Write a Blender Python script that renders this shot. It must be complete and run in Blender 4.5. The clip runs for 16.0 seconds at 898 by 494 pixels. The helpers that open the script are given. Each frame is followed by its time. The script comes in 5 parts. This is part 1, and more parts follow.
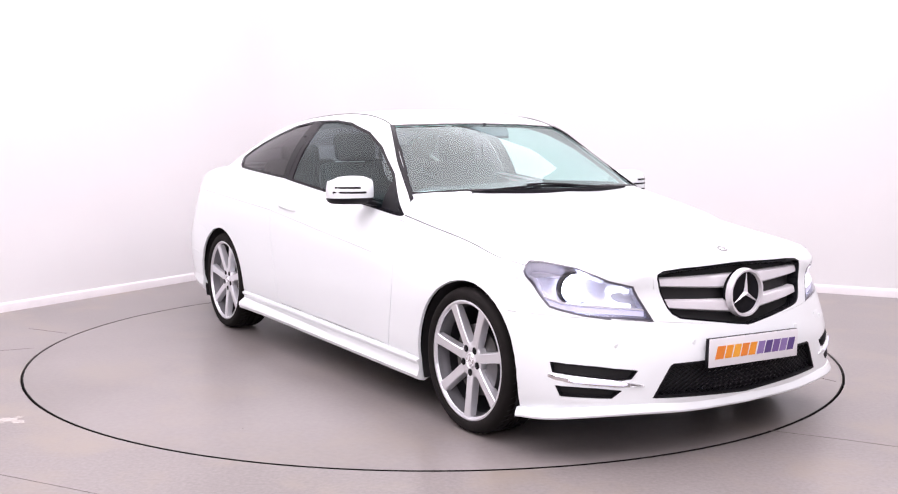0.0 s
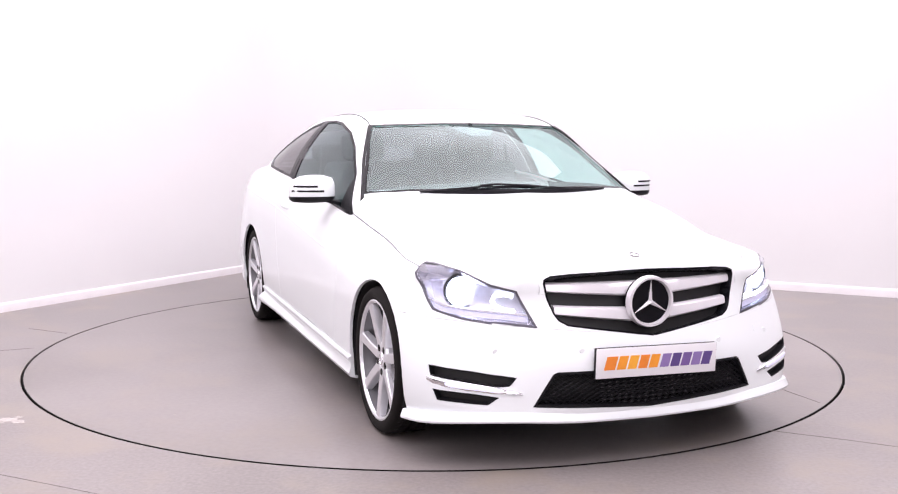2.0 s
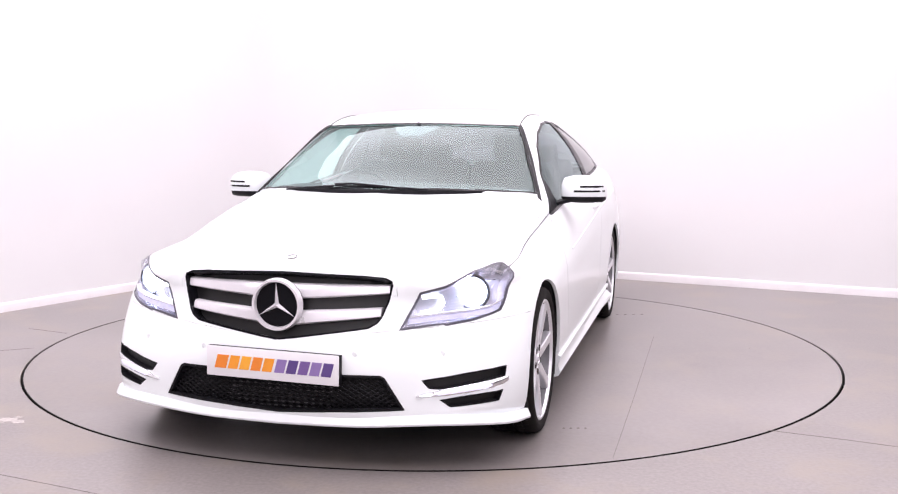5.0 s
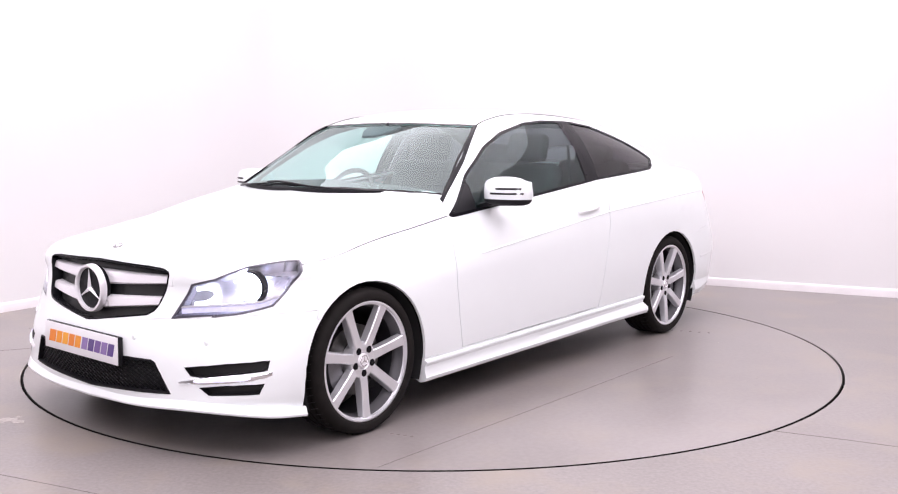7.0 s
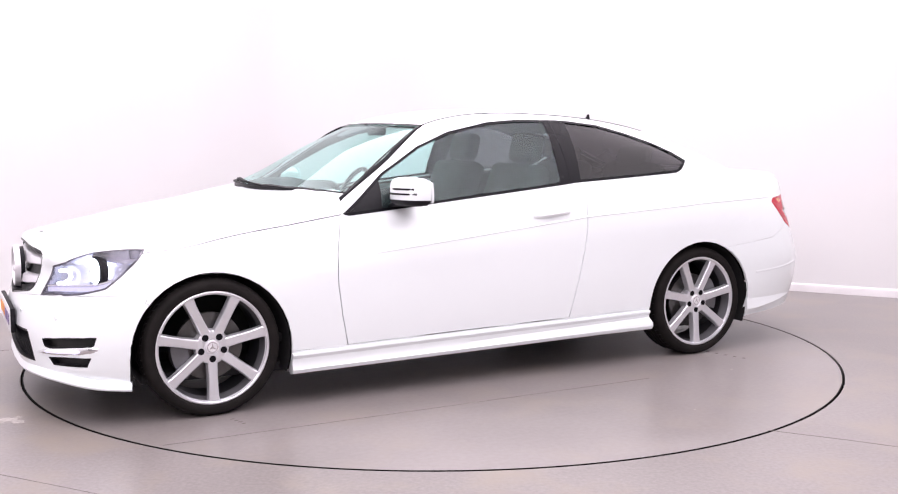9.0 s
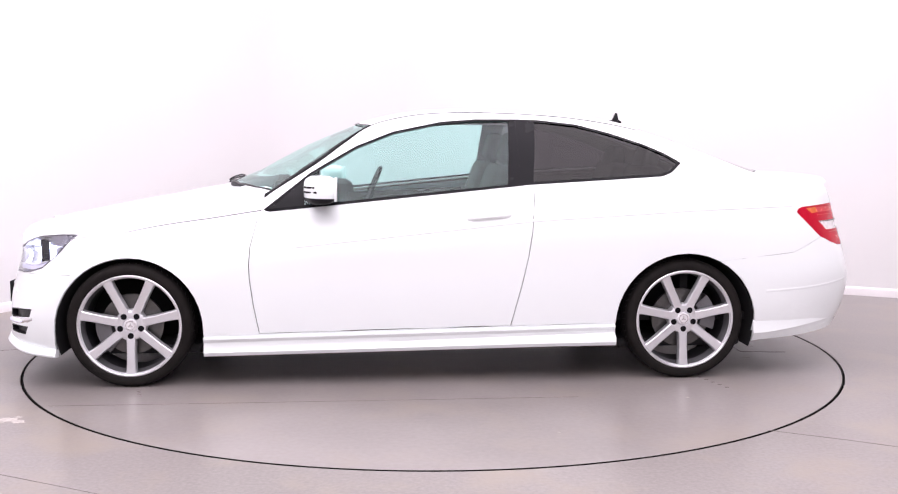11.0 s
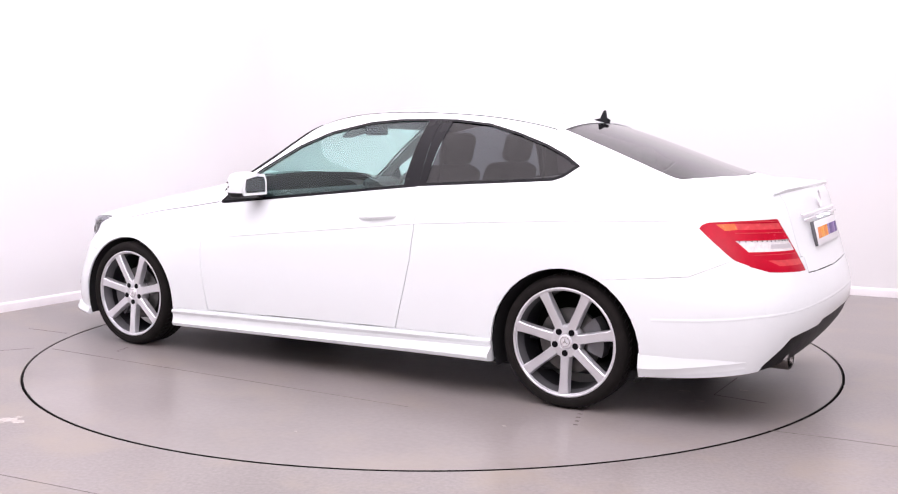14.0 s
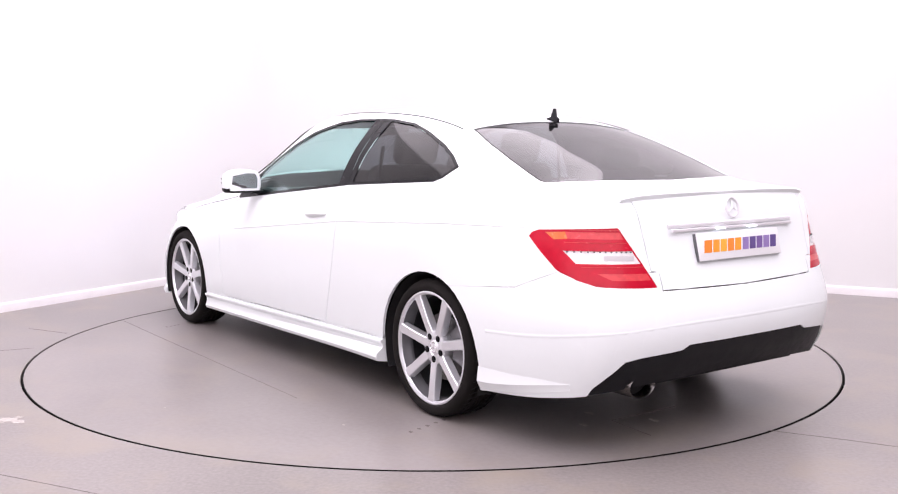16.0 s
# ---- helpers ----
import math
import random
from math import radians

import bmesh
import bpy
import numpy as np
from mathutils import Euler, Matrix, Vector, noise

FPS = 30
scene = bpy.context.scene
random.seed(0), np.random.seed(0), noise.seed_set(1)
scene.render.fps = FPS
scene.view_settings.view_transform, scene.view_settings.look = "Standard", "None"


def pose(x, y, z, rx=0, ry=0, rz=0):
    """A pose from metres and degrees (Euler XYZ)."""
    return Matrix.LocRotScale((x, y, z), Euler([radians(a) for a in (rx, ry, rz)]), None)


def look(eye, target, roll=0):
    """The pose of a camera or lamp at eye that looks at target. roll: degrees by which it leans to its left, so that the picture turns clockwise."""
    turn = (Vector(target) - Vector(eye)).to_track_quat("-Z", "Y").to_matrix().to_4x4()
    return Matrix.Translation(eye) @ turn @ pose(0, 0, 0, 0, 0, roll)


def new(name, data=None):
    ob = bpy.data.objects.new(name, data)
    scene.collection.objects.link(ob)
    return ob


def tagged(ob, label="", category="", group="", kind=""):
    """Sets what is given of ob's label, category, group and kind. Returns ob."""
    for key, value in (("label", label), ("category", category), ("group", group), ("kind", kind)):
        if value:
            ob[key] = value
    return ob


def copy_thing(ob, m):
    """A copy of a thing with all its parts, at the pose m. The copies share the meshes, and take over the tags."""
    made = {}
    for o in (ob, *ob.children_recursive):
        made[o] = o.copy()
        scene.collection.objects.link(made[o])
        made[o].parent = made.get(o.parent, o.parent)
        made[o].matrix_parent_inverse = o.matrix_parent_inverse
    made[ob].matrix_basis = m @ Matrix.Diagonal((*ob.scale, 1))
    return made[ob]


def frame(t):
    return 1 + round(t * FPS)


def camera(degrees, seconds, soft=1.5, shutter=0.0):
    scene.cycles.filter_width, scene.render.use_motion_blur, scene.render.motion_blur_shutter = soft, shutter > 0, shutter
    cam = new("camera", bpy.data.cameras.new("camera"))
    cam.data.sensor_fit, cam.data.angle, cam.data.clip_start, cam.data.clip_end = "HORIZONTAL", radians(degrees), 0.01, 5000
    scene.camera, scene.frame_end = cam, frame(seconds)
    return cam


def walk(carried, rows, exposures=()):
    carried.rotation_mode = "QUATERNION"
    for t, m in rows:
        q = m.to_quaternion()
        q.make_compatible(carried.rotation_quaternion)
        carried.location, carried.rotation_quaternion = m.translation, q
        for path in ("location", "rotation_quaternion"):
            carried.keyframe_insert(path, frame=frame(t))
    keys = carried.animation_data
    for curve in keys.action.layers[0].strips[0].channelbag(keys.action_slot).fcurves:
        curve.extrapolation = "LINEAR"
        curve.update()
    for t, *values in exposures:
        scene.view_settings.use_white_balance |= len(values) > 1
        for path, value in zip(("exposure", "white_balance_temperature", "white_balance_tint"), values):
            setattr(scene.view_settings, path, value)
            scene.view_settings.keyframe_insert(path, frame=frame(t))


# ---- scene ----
# camera: stands still before the turntable
cam = camera(48.08, 16.0, soft=1.15)
EYE = pose(0, -5.862, 1.2324, 90 - 6.31, -0.13, -0.78)
walk(cam, [(0.0, EYE), (16.0, EYE)])
scene.view_settings.exposure = 0.0

# heading of the turntable and car, degrees, clip start to end
HEADING = [(0.0, -57.56), (0.5, -58.20), (1.0, -60.49), (1.5, -64.16), (2.0, -69.70), (2.5, -75.60), (3.0, -81.70),
           (3.5, -87.55), (4.0, -93.65), (4.5, -99.52), (5.0, -105.6), (6.25, -120.3), (7.5, -135.07), (8.0, -141.0),
           (8.5, -146.85), (9.0, -152.8), (9.5, -158.55), (10.75, -173.1), (12.0, -187.70), (12.5, -193.50), (13.0, -199.35),
           (13.5, -205.05), (14.0, -210.98), (14.5, -216.7), (15.0, -222.6), (15.5, -228.32), (16.0, -234.30)]

# ---- light: a bright white photo studio under a luminous ceiling ----
world = bpy.data.worlds.new("studio_world")
scene.world = world
world.use_nodes = True
world.node_tree.nodes["Background"].inputs[0].default_value = (1.0, 0.97, 1.0, 1)
world.node_tree.nodes["Background"].inputs[1].default_value = 0.35


def area_light(name, size_x, size_y, power, m, color=(1, 0.905, 0.99)):
    data = bpy.data.lights.new(name, "AREA")
    data.shape, data.size, data.size_y, data.energy, data.color = "RECTANGLE", size_x, size_y, power, color
    ob = new(name, data)
    ob.matrix_world = m
    return ob


area_light("ceiling_softbox", 10.0, 9.0, 815, pose(0, -1.5, 3.92))
# added unseen fill from behind the camera, brightens the car's sides
area_light("front_fill", 7.0, 1.8, 120, look((0, -7.6, 2.9), (0, -0.5, 0.5)))


# ---- materials ----
def mat(name, color, rough=0.5, metal=0.0, coat=0.0, noise_amount=0.0, noise_scale=20.0, bump=0.0, bump_scale=200.0,
        emit=None, emit_strength=0.0, spec=0.5):
    m = bpy.data.materials.new(name)
    m.use_nodes = True
    nt = m.node_tree
    b = nt.nodes["Principled BSDF"]
    b.inputs["Base Color"].default_value = (*color, 1)
    b.inputs["Roughness"].default_value = rough
    b.inputs["Metallic"].default_value = metal
    b.inputs["Coat Weight"].default_value = coat
    b.inputs["Coat Roughness"].default_value = 0.05
    b.inputs["Specular IOR Level"].default_value = spec
    tc = nt.nodes.new("ShaderNodeTexCoord")
    if noise_amount:
        n = nt.nodes.new("ShaderNodeTexNoise")
        n.inputs["Scale"].default_value, n.inputs["Detail"].default_value = noise_scale, 6
        nt.links.new(tc.outputs["Object"], n.inputs["Vector"])
        r = nt.nodes.new("ShaderNodeMapRange")
        r.inputs["From Min"].default_value, r.inputs["From Max"].default_value = 0.3, 0.7
        r.inputs["To Min"].default_value, r.inputs["To Max"].default_value = 1 - noise_amount, 1 + noise_amount
        nt.links.new(n.outputs["Fac"], r.inputs["Value"])
        mul = nt.nodes.new("ShaderNodeVectorMath")
        mul.operation = "SCALE"
        mul.inputs[0].default_value = color
        nt.links.new(r.outputs["Result"], mul.inputs["Scale"])
        nt.links.new(mul.outputs[0], b.inputs["Base Color"])
        r2 = nt.nodes.new("ShaderNodeMapRange")
        r2.inputs["To Min"].default_value, r2.inputs["To Max"].default_value = max(0.02, rough - noise_amount * 0.8), min(1, rough + noise_amount * 0.8)
        nt.links.new(n.outputs["Fac"], r2.inputs["Value"])
        nt.links.new(r2.outputs["Result"], b.inputs["Roughness"])
    if bump:
        n2 = nt.nodes.new("ShaderNodeTexNoise")
        n2.inputs["Scale"].default_value, n2.inputs["Detail"].default_value = bump_scale, 4
        nt.links.new(tc.outputs["Object"], n2.inputs["Vector"])
        bn = nt.nodes.new("ShaderNodeBump")
        bn.inputs["Strength"].default_value, bn.inputs["Distance"].default_value = bump, 0.002
        nt.links.new(n2.outputs["Fac"], bn.inputs["Height"])
        nt.links.new(bn.outputs["Normal"], b.inputs["Normal"])
    if emit:
        b.inputs["Emission Color"].default_value = (*emit, 1)
        b.inputs["Emission Strength"].default_value = emit_strength
    return m


def glass_mat(name, tint, rough=0.02, gloss=(1, 1, 1), straight=0.05):
    """A thin pane: clear with a tint, mirroring more at a slant; straight: its gloss seen head-on."""
    m = bpy.data.materials.new(name)
    m.use_nodes = True
    nt = m.node_tree
    nt.nodes.clear()
    out = nt.nodes.new("ShaderNodeOutputMaterial")
    mix = nt.nodes.new("ShaderNodeMixShader")
    tr = nt.nodes.new("ShaderNodeBsdfTransparent")
    gl = nt.nodes.new("ShaderNodeBsdfGlossy")
    lw = nt.nodes.new("ShaderNodeLayerWeight")
    lw.inputs["Blend"].default_value = 0.5
    pw = nt.nodes.new("ShaderNodeMath")
    pw.operation = "POWER"
    pw.inputs[1].default_value = 5.0
    ma = nt.nodes.new("ShaderNodeMath")
    ma.operation = "MULTIPLY_ADD"
    ma.inputs[1].default_value, ma.inputs[2].default_value = 1 - straight, straight
    tr.inputs["Color"].default_value = (*tint, 1)
    gl.inputs["Color"].default_value = (*gloss, 1)
    gl.inputs["Roughness"].default_value = rough
    nt.links.new(lw.outputs["Facing"], pw.inputs[0])
    nt.links.new(pw.outputs[0], ma.inputs[0])
    nt.links.new(ma.outputs[0], mix.inputs[0])
    nt.links.new(tr.outputs[0], mix.inputs[1])
    nt.links.new(gl.outputs[0], mix.inputs[2])
    nt.links.new(mix.outputs[0], out.inputs["Surface"])
    return m


PAINT = mat("white_car_paint", (0.85, 0.895, 0.905), 0.28, coat=0.6, noise_amount=0.008, noise_scale=3)
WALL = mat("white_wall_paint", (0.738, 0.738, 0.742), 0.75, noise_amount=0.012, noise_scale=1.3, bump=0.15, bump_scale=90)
CEIL = mat("ceiling_white", (0.85, 0.84, 0.84), 0.8, noise_amount=0.01, noise_scale=2)
SKIRT = mat("skirting_gloss_white", (0.8, 0.78, 0.79), 0.45, noise_amount=0.03, noise_scale=8)
BLACK = mat("black_plastic", (0.010, 0.010, 0.012), 0.5, spec=0.18, noise_amount=0.15, noise_scale=30, bump=0.1)
GLOSSBLACK = mat("gloss_black_trim", (0.007, 0.007, 0.009), 0.26, spec=0.13, noise_amount=0.1, noise_scale=6)
RUBBER = mat("tyre_rubber", (0.013, 0.0115, 0.011), 0.8, spec=0.13, noise_amount=0.3, noise_scale=14, bump=0.2, bump_scale=120)
ALLOY = mat("silver_alloy", (0.78, 0.79, 0.82), 0.30, 0.68, coat=0.3, noise_amount=0.03, noise_scale=9)
# grey of cast parts; on the rim well it stands for shade on silver
ALLOYDARK = mat("grey_metal_and_rim_shade", (0.17, 0.17, 0.18), 0.45, 0.6, noise_amount=0.12, noise_scale=11)
CHROME = mat("polished_chrome", (0.8, 0.8, 0.82), 0.12, 1.0, noise_amount=0.02, noise_scale=10)
SILVER = mat("satin_silver_plastic", (0.82, 0.81, 0.84), 0.28, 0.25, coat=0.3, noise_amount=0.02, noise_scale=10)
DISCMETAL = mat("brake_disc_steel", (0.13, 0.128, 0.125), 0.4, 0.9, noise_amount=0.15, noise_scale=25)
# near black: the shade behind the spokes is put into the barrel's colour
BARREL = mat("barrel_shade_black", (0.022, 0.022, 0.025), 0.5, 0.2, noise_amount=0.15, noise_scale=12)
DARK = mat("dark_underbody", (0.008, 0.008, 0.009), 0.8, noise_amount=0.2, noise_scale=10)
GLASS = glass_mat("green_tinted_glass", (0.69, 0.89, 0.86), gloss=(0.88, 1.0, 1.0), straight=0.05)
SCREEN = glass_mat("windscreen_glass", (0.72, 0.92, 0.88), gloss=(0.86, 1.0, 0.97), straight=0.095)
PRIVACY = glass_mat("privacy_glass", (0.125, 0.112, 0.130), straight=0.03)
CLEAR = glass_mat("clear_lens", (0.93, 0.93, 0.95), straight=0.02)


# ---- mesh tools ----
def finish(name, bm, material, smooth=True, angle=40):
    me = bpy.data.meshes.new(name)
    if smooth:
        for f in bm.faces:
            f.smooth = True
        for e in bm.edges:
            e.smooth = not (len(e.link_faces) == 2 and e.calc_face_angle(0) > radians(angle))
    bm.to_mesh(me)
    bm.free()
    me.materials.append(material)
    return new(name, me)


def part(name, bm, material, parent, label="", smooth=True, angle=40):
    ob = finish(name, bm, material, smooth, angle)
    ob.parent = parent
    return tagged(ob, label) if label else ob


def thing(name, label, category, group="", kind=""):
    ob = new(name)
    return tagged(ob, label, category, group, kind)


def box(size, at=(0, 0, 0), bevel=0.0, rot=None, bm=None, segments=2):
    out = bmesh.new() if bm is None else bm
    m = Matrix.Translation(at) @ (rot or Matrix()) @ Matrix.Diagonal((*size, 1))
    r = bmesh.ops.create_cube(out, size=1, matrix=m)
    if bevel:
        es = list({e for v in r["verts"] for e in v.link_edges})
        bmesh.ops.bevel(out, geom=es, offset=bevel, segments=segments, profile=0.5, affect="EDGES")
    return out


def prism(poly, a, b, axis="y", bm=None):
    """Closed prism over a 2D outline; the outline lies in the other two axes."""
    out = bmesh.new() if bm is None else bm
    def p3(p, d):
        return {"y": (p[0], d, p[1]), "x": (d, p[0], p[1]), "z": (p[0], p[1], d)}[axis]
    lo = [out.verts.new(p3(p, a)) for p in poly]
    hi = [out.verts.new(p3(p, b)) for p in poly]
    n = len(poly)
    fs = [out.faces.new(lo), out.faces.new(hi)]
    for i in range(n):
        fs.append(out.faces.new((lo[i], lo[(i + 1) % n], hi[(i + 1) % n], hi[i])))
    bmesh.ops.recalc_face_normals(out, faces=fs)
    return out


def lathe(profile, steps=48, axis="y", bm=None, arc=2 * math.pi):
    """Turns a profile of (radius, depth) about an axis through the origin."""
    out = bmesh.new() if bm is None else bm
    full = arc > 6.28
    rings = []
    for i in range(steps if full else steps + 1):
        a = arc * i / steps
        c, s = math.cos(a), math.sin(a)
        ring = []
        for r, d in profile:
            ring.append(out.verts.new({"y": (r * c, d, r * s), "z": (r * c, r * s, d), "x": (d, r * c, r * s)}[axis]))
        rings.append(ring)
    n = len(rings)
    fs = []
    for i in range(n if full else n - 1):
        A, B = rings[i], rings[(i + 1) % n]
        for j in range(len(profile) - 1):
            fs.append(out.faces.new((A[j], A[j + 1], B[j + 1], B[j])))
    bmesh.ops.remove_doubles(out, verts=out.verts[:], dist=1e-6)
    bmesh.ops.recalc_face_normals(out, faces=out.faces[:])
    return out


def tube(points, radius, sides=8, bm=None):
    out = bmesh.new() if bm is None else bm
    pts = [Vector(p) for p in points]
    rings = []
    for i, p in enumerate(pts):
        d = (pts[min(i + 1, len(pts) - 1)] - pts[max(i - 1, 0)]).normalized()
        u = d.orthogonal().normalized() if i == 0 else (u - d * u.dot(d)).normalized()
        v = d.cross(u)
        rings.append([out.verts.new(p + radius * (math.cos(2 * math.pi * k / sides) * u + math.sin(2 * math.pi * k / sides) * v)) for k in range(sides)])
    for A, B in zip(rings, rings[1:]):
        for k in range(sides):
            out.faces.new((A[k], A[(k + 1) % sides], B[(k + 1) % sides], B[k]))
    out.faces.new(rings[0][::-1])
    out.faces.new(rings[-1])
    return out


def loft(sections, bm=None, caps=True):
    """Skins a row of equal closed outlines."""
    out = bmesh.new() if bm is None else bm
    V = [[out.verts.new(p) for p in s] for s in sections]
    n = len(V[0])
    fs = []
    for A, B in zip(V, V[1:]):
        for k in range(n):
            fs.append(out.faces.new((A[k], A[(k + 1) % n], B[(k + 1) % n], B[k])))
    if caps:
        fs += [out.faces.new(V[0]), out.faces.new(V[-1])]
    bmesh.ops.recalc_face_normals(out, faces=fs)
    return out


def spline(pts, n, mirror_ends=False):
    """Catmull-Rom through control points; mirror_ends: the curve meets the car's middle plane squarely."""
    P = [Vector(p) for p in pts]
    if mirror_ends:
        first, last = P[1].copy(), P[-2].copy()
        first.y, last.y = -first.y, -last.y
    else:
        first, last = P[0] * 2 - P[1], P[-1] * 2 - P[-2]
    Q = [first, *P, last]
    out = []
    for i in range(1, len(Q) - 2):
        a, b, c, d = Q[i - 1:i + 3]
        for k in range(n):
            t = k / n
            out.append(0.5 * (2 * b + (c - a) * t + (2 * a - 5 * b + 4 * c - d) * t * t + (3 * b - a - 3 * c + d) * t ** 3))
    out.append(P[-1])
    return out


def curve1(xs, ys, x):
    """Smooth interpolation of a table, xs rising."""
    i = int(np.clip(np.searchsorted(xs, x) - 1, 0, len(xs) - 2))
    def slope(k):
        a, b = max(k - 1, 0), min(k + 1, len(xs) - 1)
        return (ys[b] - ys[a]) / (xs[b] - xs[a])
    h = xs[i + 1] - xs[i]
    t = min(1.0, max(0.0, (x - xs[i]) / h))
    return ((2 * t ** 3 - 3 * t ** 2 + 1) * ys[i] + (t ** 3 - 2 * t ** 2 + t) * h * slope(i)
            + (-2 * t ** 3 + 3 * t ** 2) * ys[i + 1] + (t ** 3 - t ** 2) * h * slope(i + 1))


# ---- the studio ----
DISC_R = 2.251
GAP = 0.0115
CORNER = Vector((-1.114, 4.20, 0))
WL = Vector((-0.525, -0.851, 0)).normalized()   # along the wall that runs to the left
WR = Vector((0.885, -0.465, 0)).normalized()    # along the wall that runs to the right
ROOM_H = 4.0


def floor_material(name, seed, grain, fine_scale=26, stain=0.0):
    m = bpy.data.materials.new(name)
    m.use_nodes = True
    nt = m.node_tree
    b = nt.nodes["Principled BSDF"]
    b.inputs["Specular IOR Level"].default_value = 0.38
    tc = nt.nodes.new("ShaderNodeTexCoord")
    mp = nt.nodes.new("ShaderNodeMapping")
    mp.inputs["Location"].default_value = (seed, seed * 0.7, 0)
    nt.links.new(tc.outputs["Object"], mp.inputs["Vector"])
    big = nt.nodes.new("ShaderNodeTexNoise")
    big.inputs["Scale"].default_value, big.inputs["Detail"].default_value = 0.9, 5
    fine = nt.nodes.new("ShaderNodeTexNoise")
    fine.inputs["Scale"].default_value, fine.inputs["Detail"].default_value = fine_scale, 9
    for n in (big, fine):
        nt.links.new(mp.outputs[0], n.inputs["Vector"])
    add = nt.nodes.new("ShaderNodeMath")
    add.operation = "MULTIPLY_ADD"
    add.inputs[1].default_value, add.inputs[2].default_value = grain, 0.0
    nt.links.new(fine.outputs["Fac"], add.inputs[0])
    mx = nt.nodes.new("ShaderNodeMath")
    mx.operation = "MULTIPLY_ADD"
    mx.inputs[1].default_value = 1 - grain
    nt.links.new(big.outputs["Fac"], mx.inputs[0])
    nt.links.new(add.outputs[0], mx.inputs[2])
    ramp = nt.nodes.new("ShaderNodeValToRGB")
    ramp.color_ramp.elements[0].position, ramp.color_ramp.elements[1].position = 0.34, 0.66
    ramp.color_ramp.elements[0].color = (0.182, 0.165, 0.156, 1)
    ramp.color_ramp.elements[1].color = (0.270, 0.248, 0.240, 1)
    nt.links.new(mx.outputs[0], ramp.inputs[0])
    # worn, warmer patches with soft edges
    spot = nt.nodes.new("ShaderNodeTexNoise")
    spot.inputs["Scale"].default_value, spot.inputs["Detail"].default_value, spot.inputs["Roughness"].default_value = 1.7, 8, 0.62
    nt.links.new(mp.outputs[0], spot.inputs["Vector"])
    mask = nt.nodes.new("ShaderNodeMapRange")
    mask.inputs["From Min"].default_value, mask.inputs["From Max"].default_value = 0.50, 0.66
    mask.inputs["To Min"].default_value, mask.inputs["To Max"].default_value = 0.0, stain
    nt.links.new(spot.outputs["Fac"], mask.inputs["Value"])
    blend = nt.nodes.new("ShaderNodeMix")
    blend.data_type = "RGBA"
    blend.inputs[7].default_value = (0.275, 0.238, 0.196, 1)
    nt.links.new(mask.outputs["Result"], blend.inputs[0])
    nt.links.new(ramp.outputs[0], blend.inputs[6])
    nt.links.new(blend.outputs[2], b.inputs["Base Color"])
    rr = nt.nodes.new("ShaderNodeMapRange")
    rr.inputs["To Min"].default_value, rr.inputs["To Max"].default_value = 0.24, 0.38
    nt.links.new(mx.outputs[0], rr.inputs["Value"])
    nt.links.new(rr.outputs["Result"], b.inputs["Roughness"])
    bp = nt.nodes.new("ShaderNodeBump")
    bp.inputs["Strength"].default_value, bp.inputs["Distance"].default_value = 0.08, 0.002
    nt.links.new(fine.outputs["Fac"], bp.inputs["Height"])
    nt.links.new(bp.outputs[0], b.inputs["Normal"])
    return m


FLOOR = floor_material("grey_sealed_floor", 0.0, 0.55, 60, 0.7)
TABLE = floor_material("grey_turntable_top", 5.3, 0.30, 40, 0.4)
# near black that paints the shade of the gap round the turntable
PIT = mat("gap_shade_black", (0.006, 0.0055, 0.0055), 0.95, spec=0.1, noise_amount=0.2)


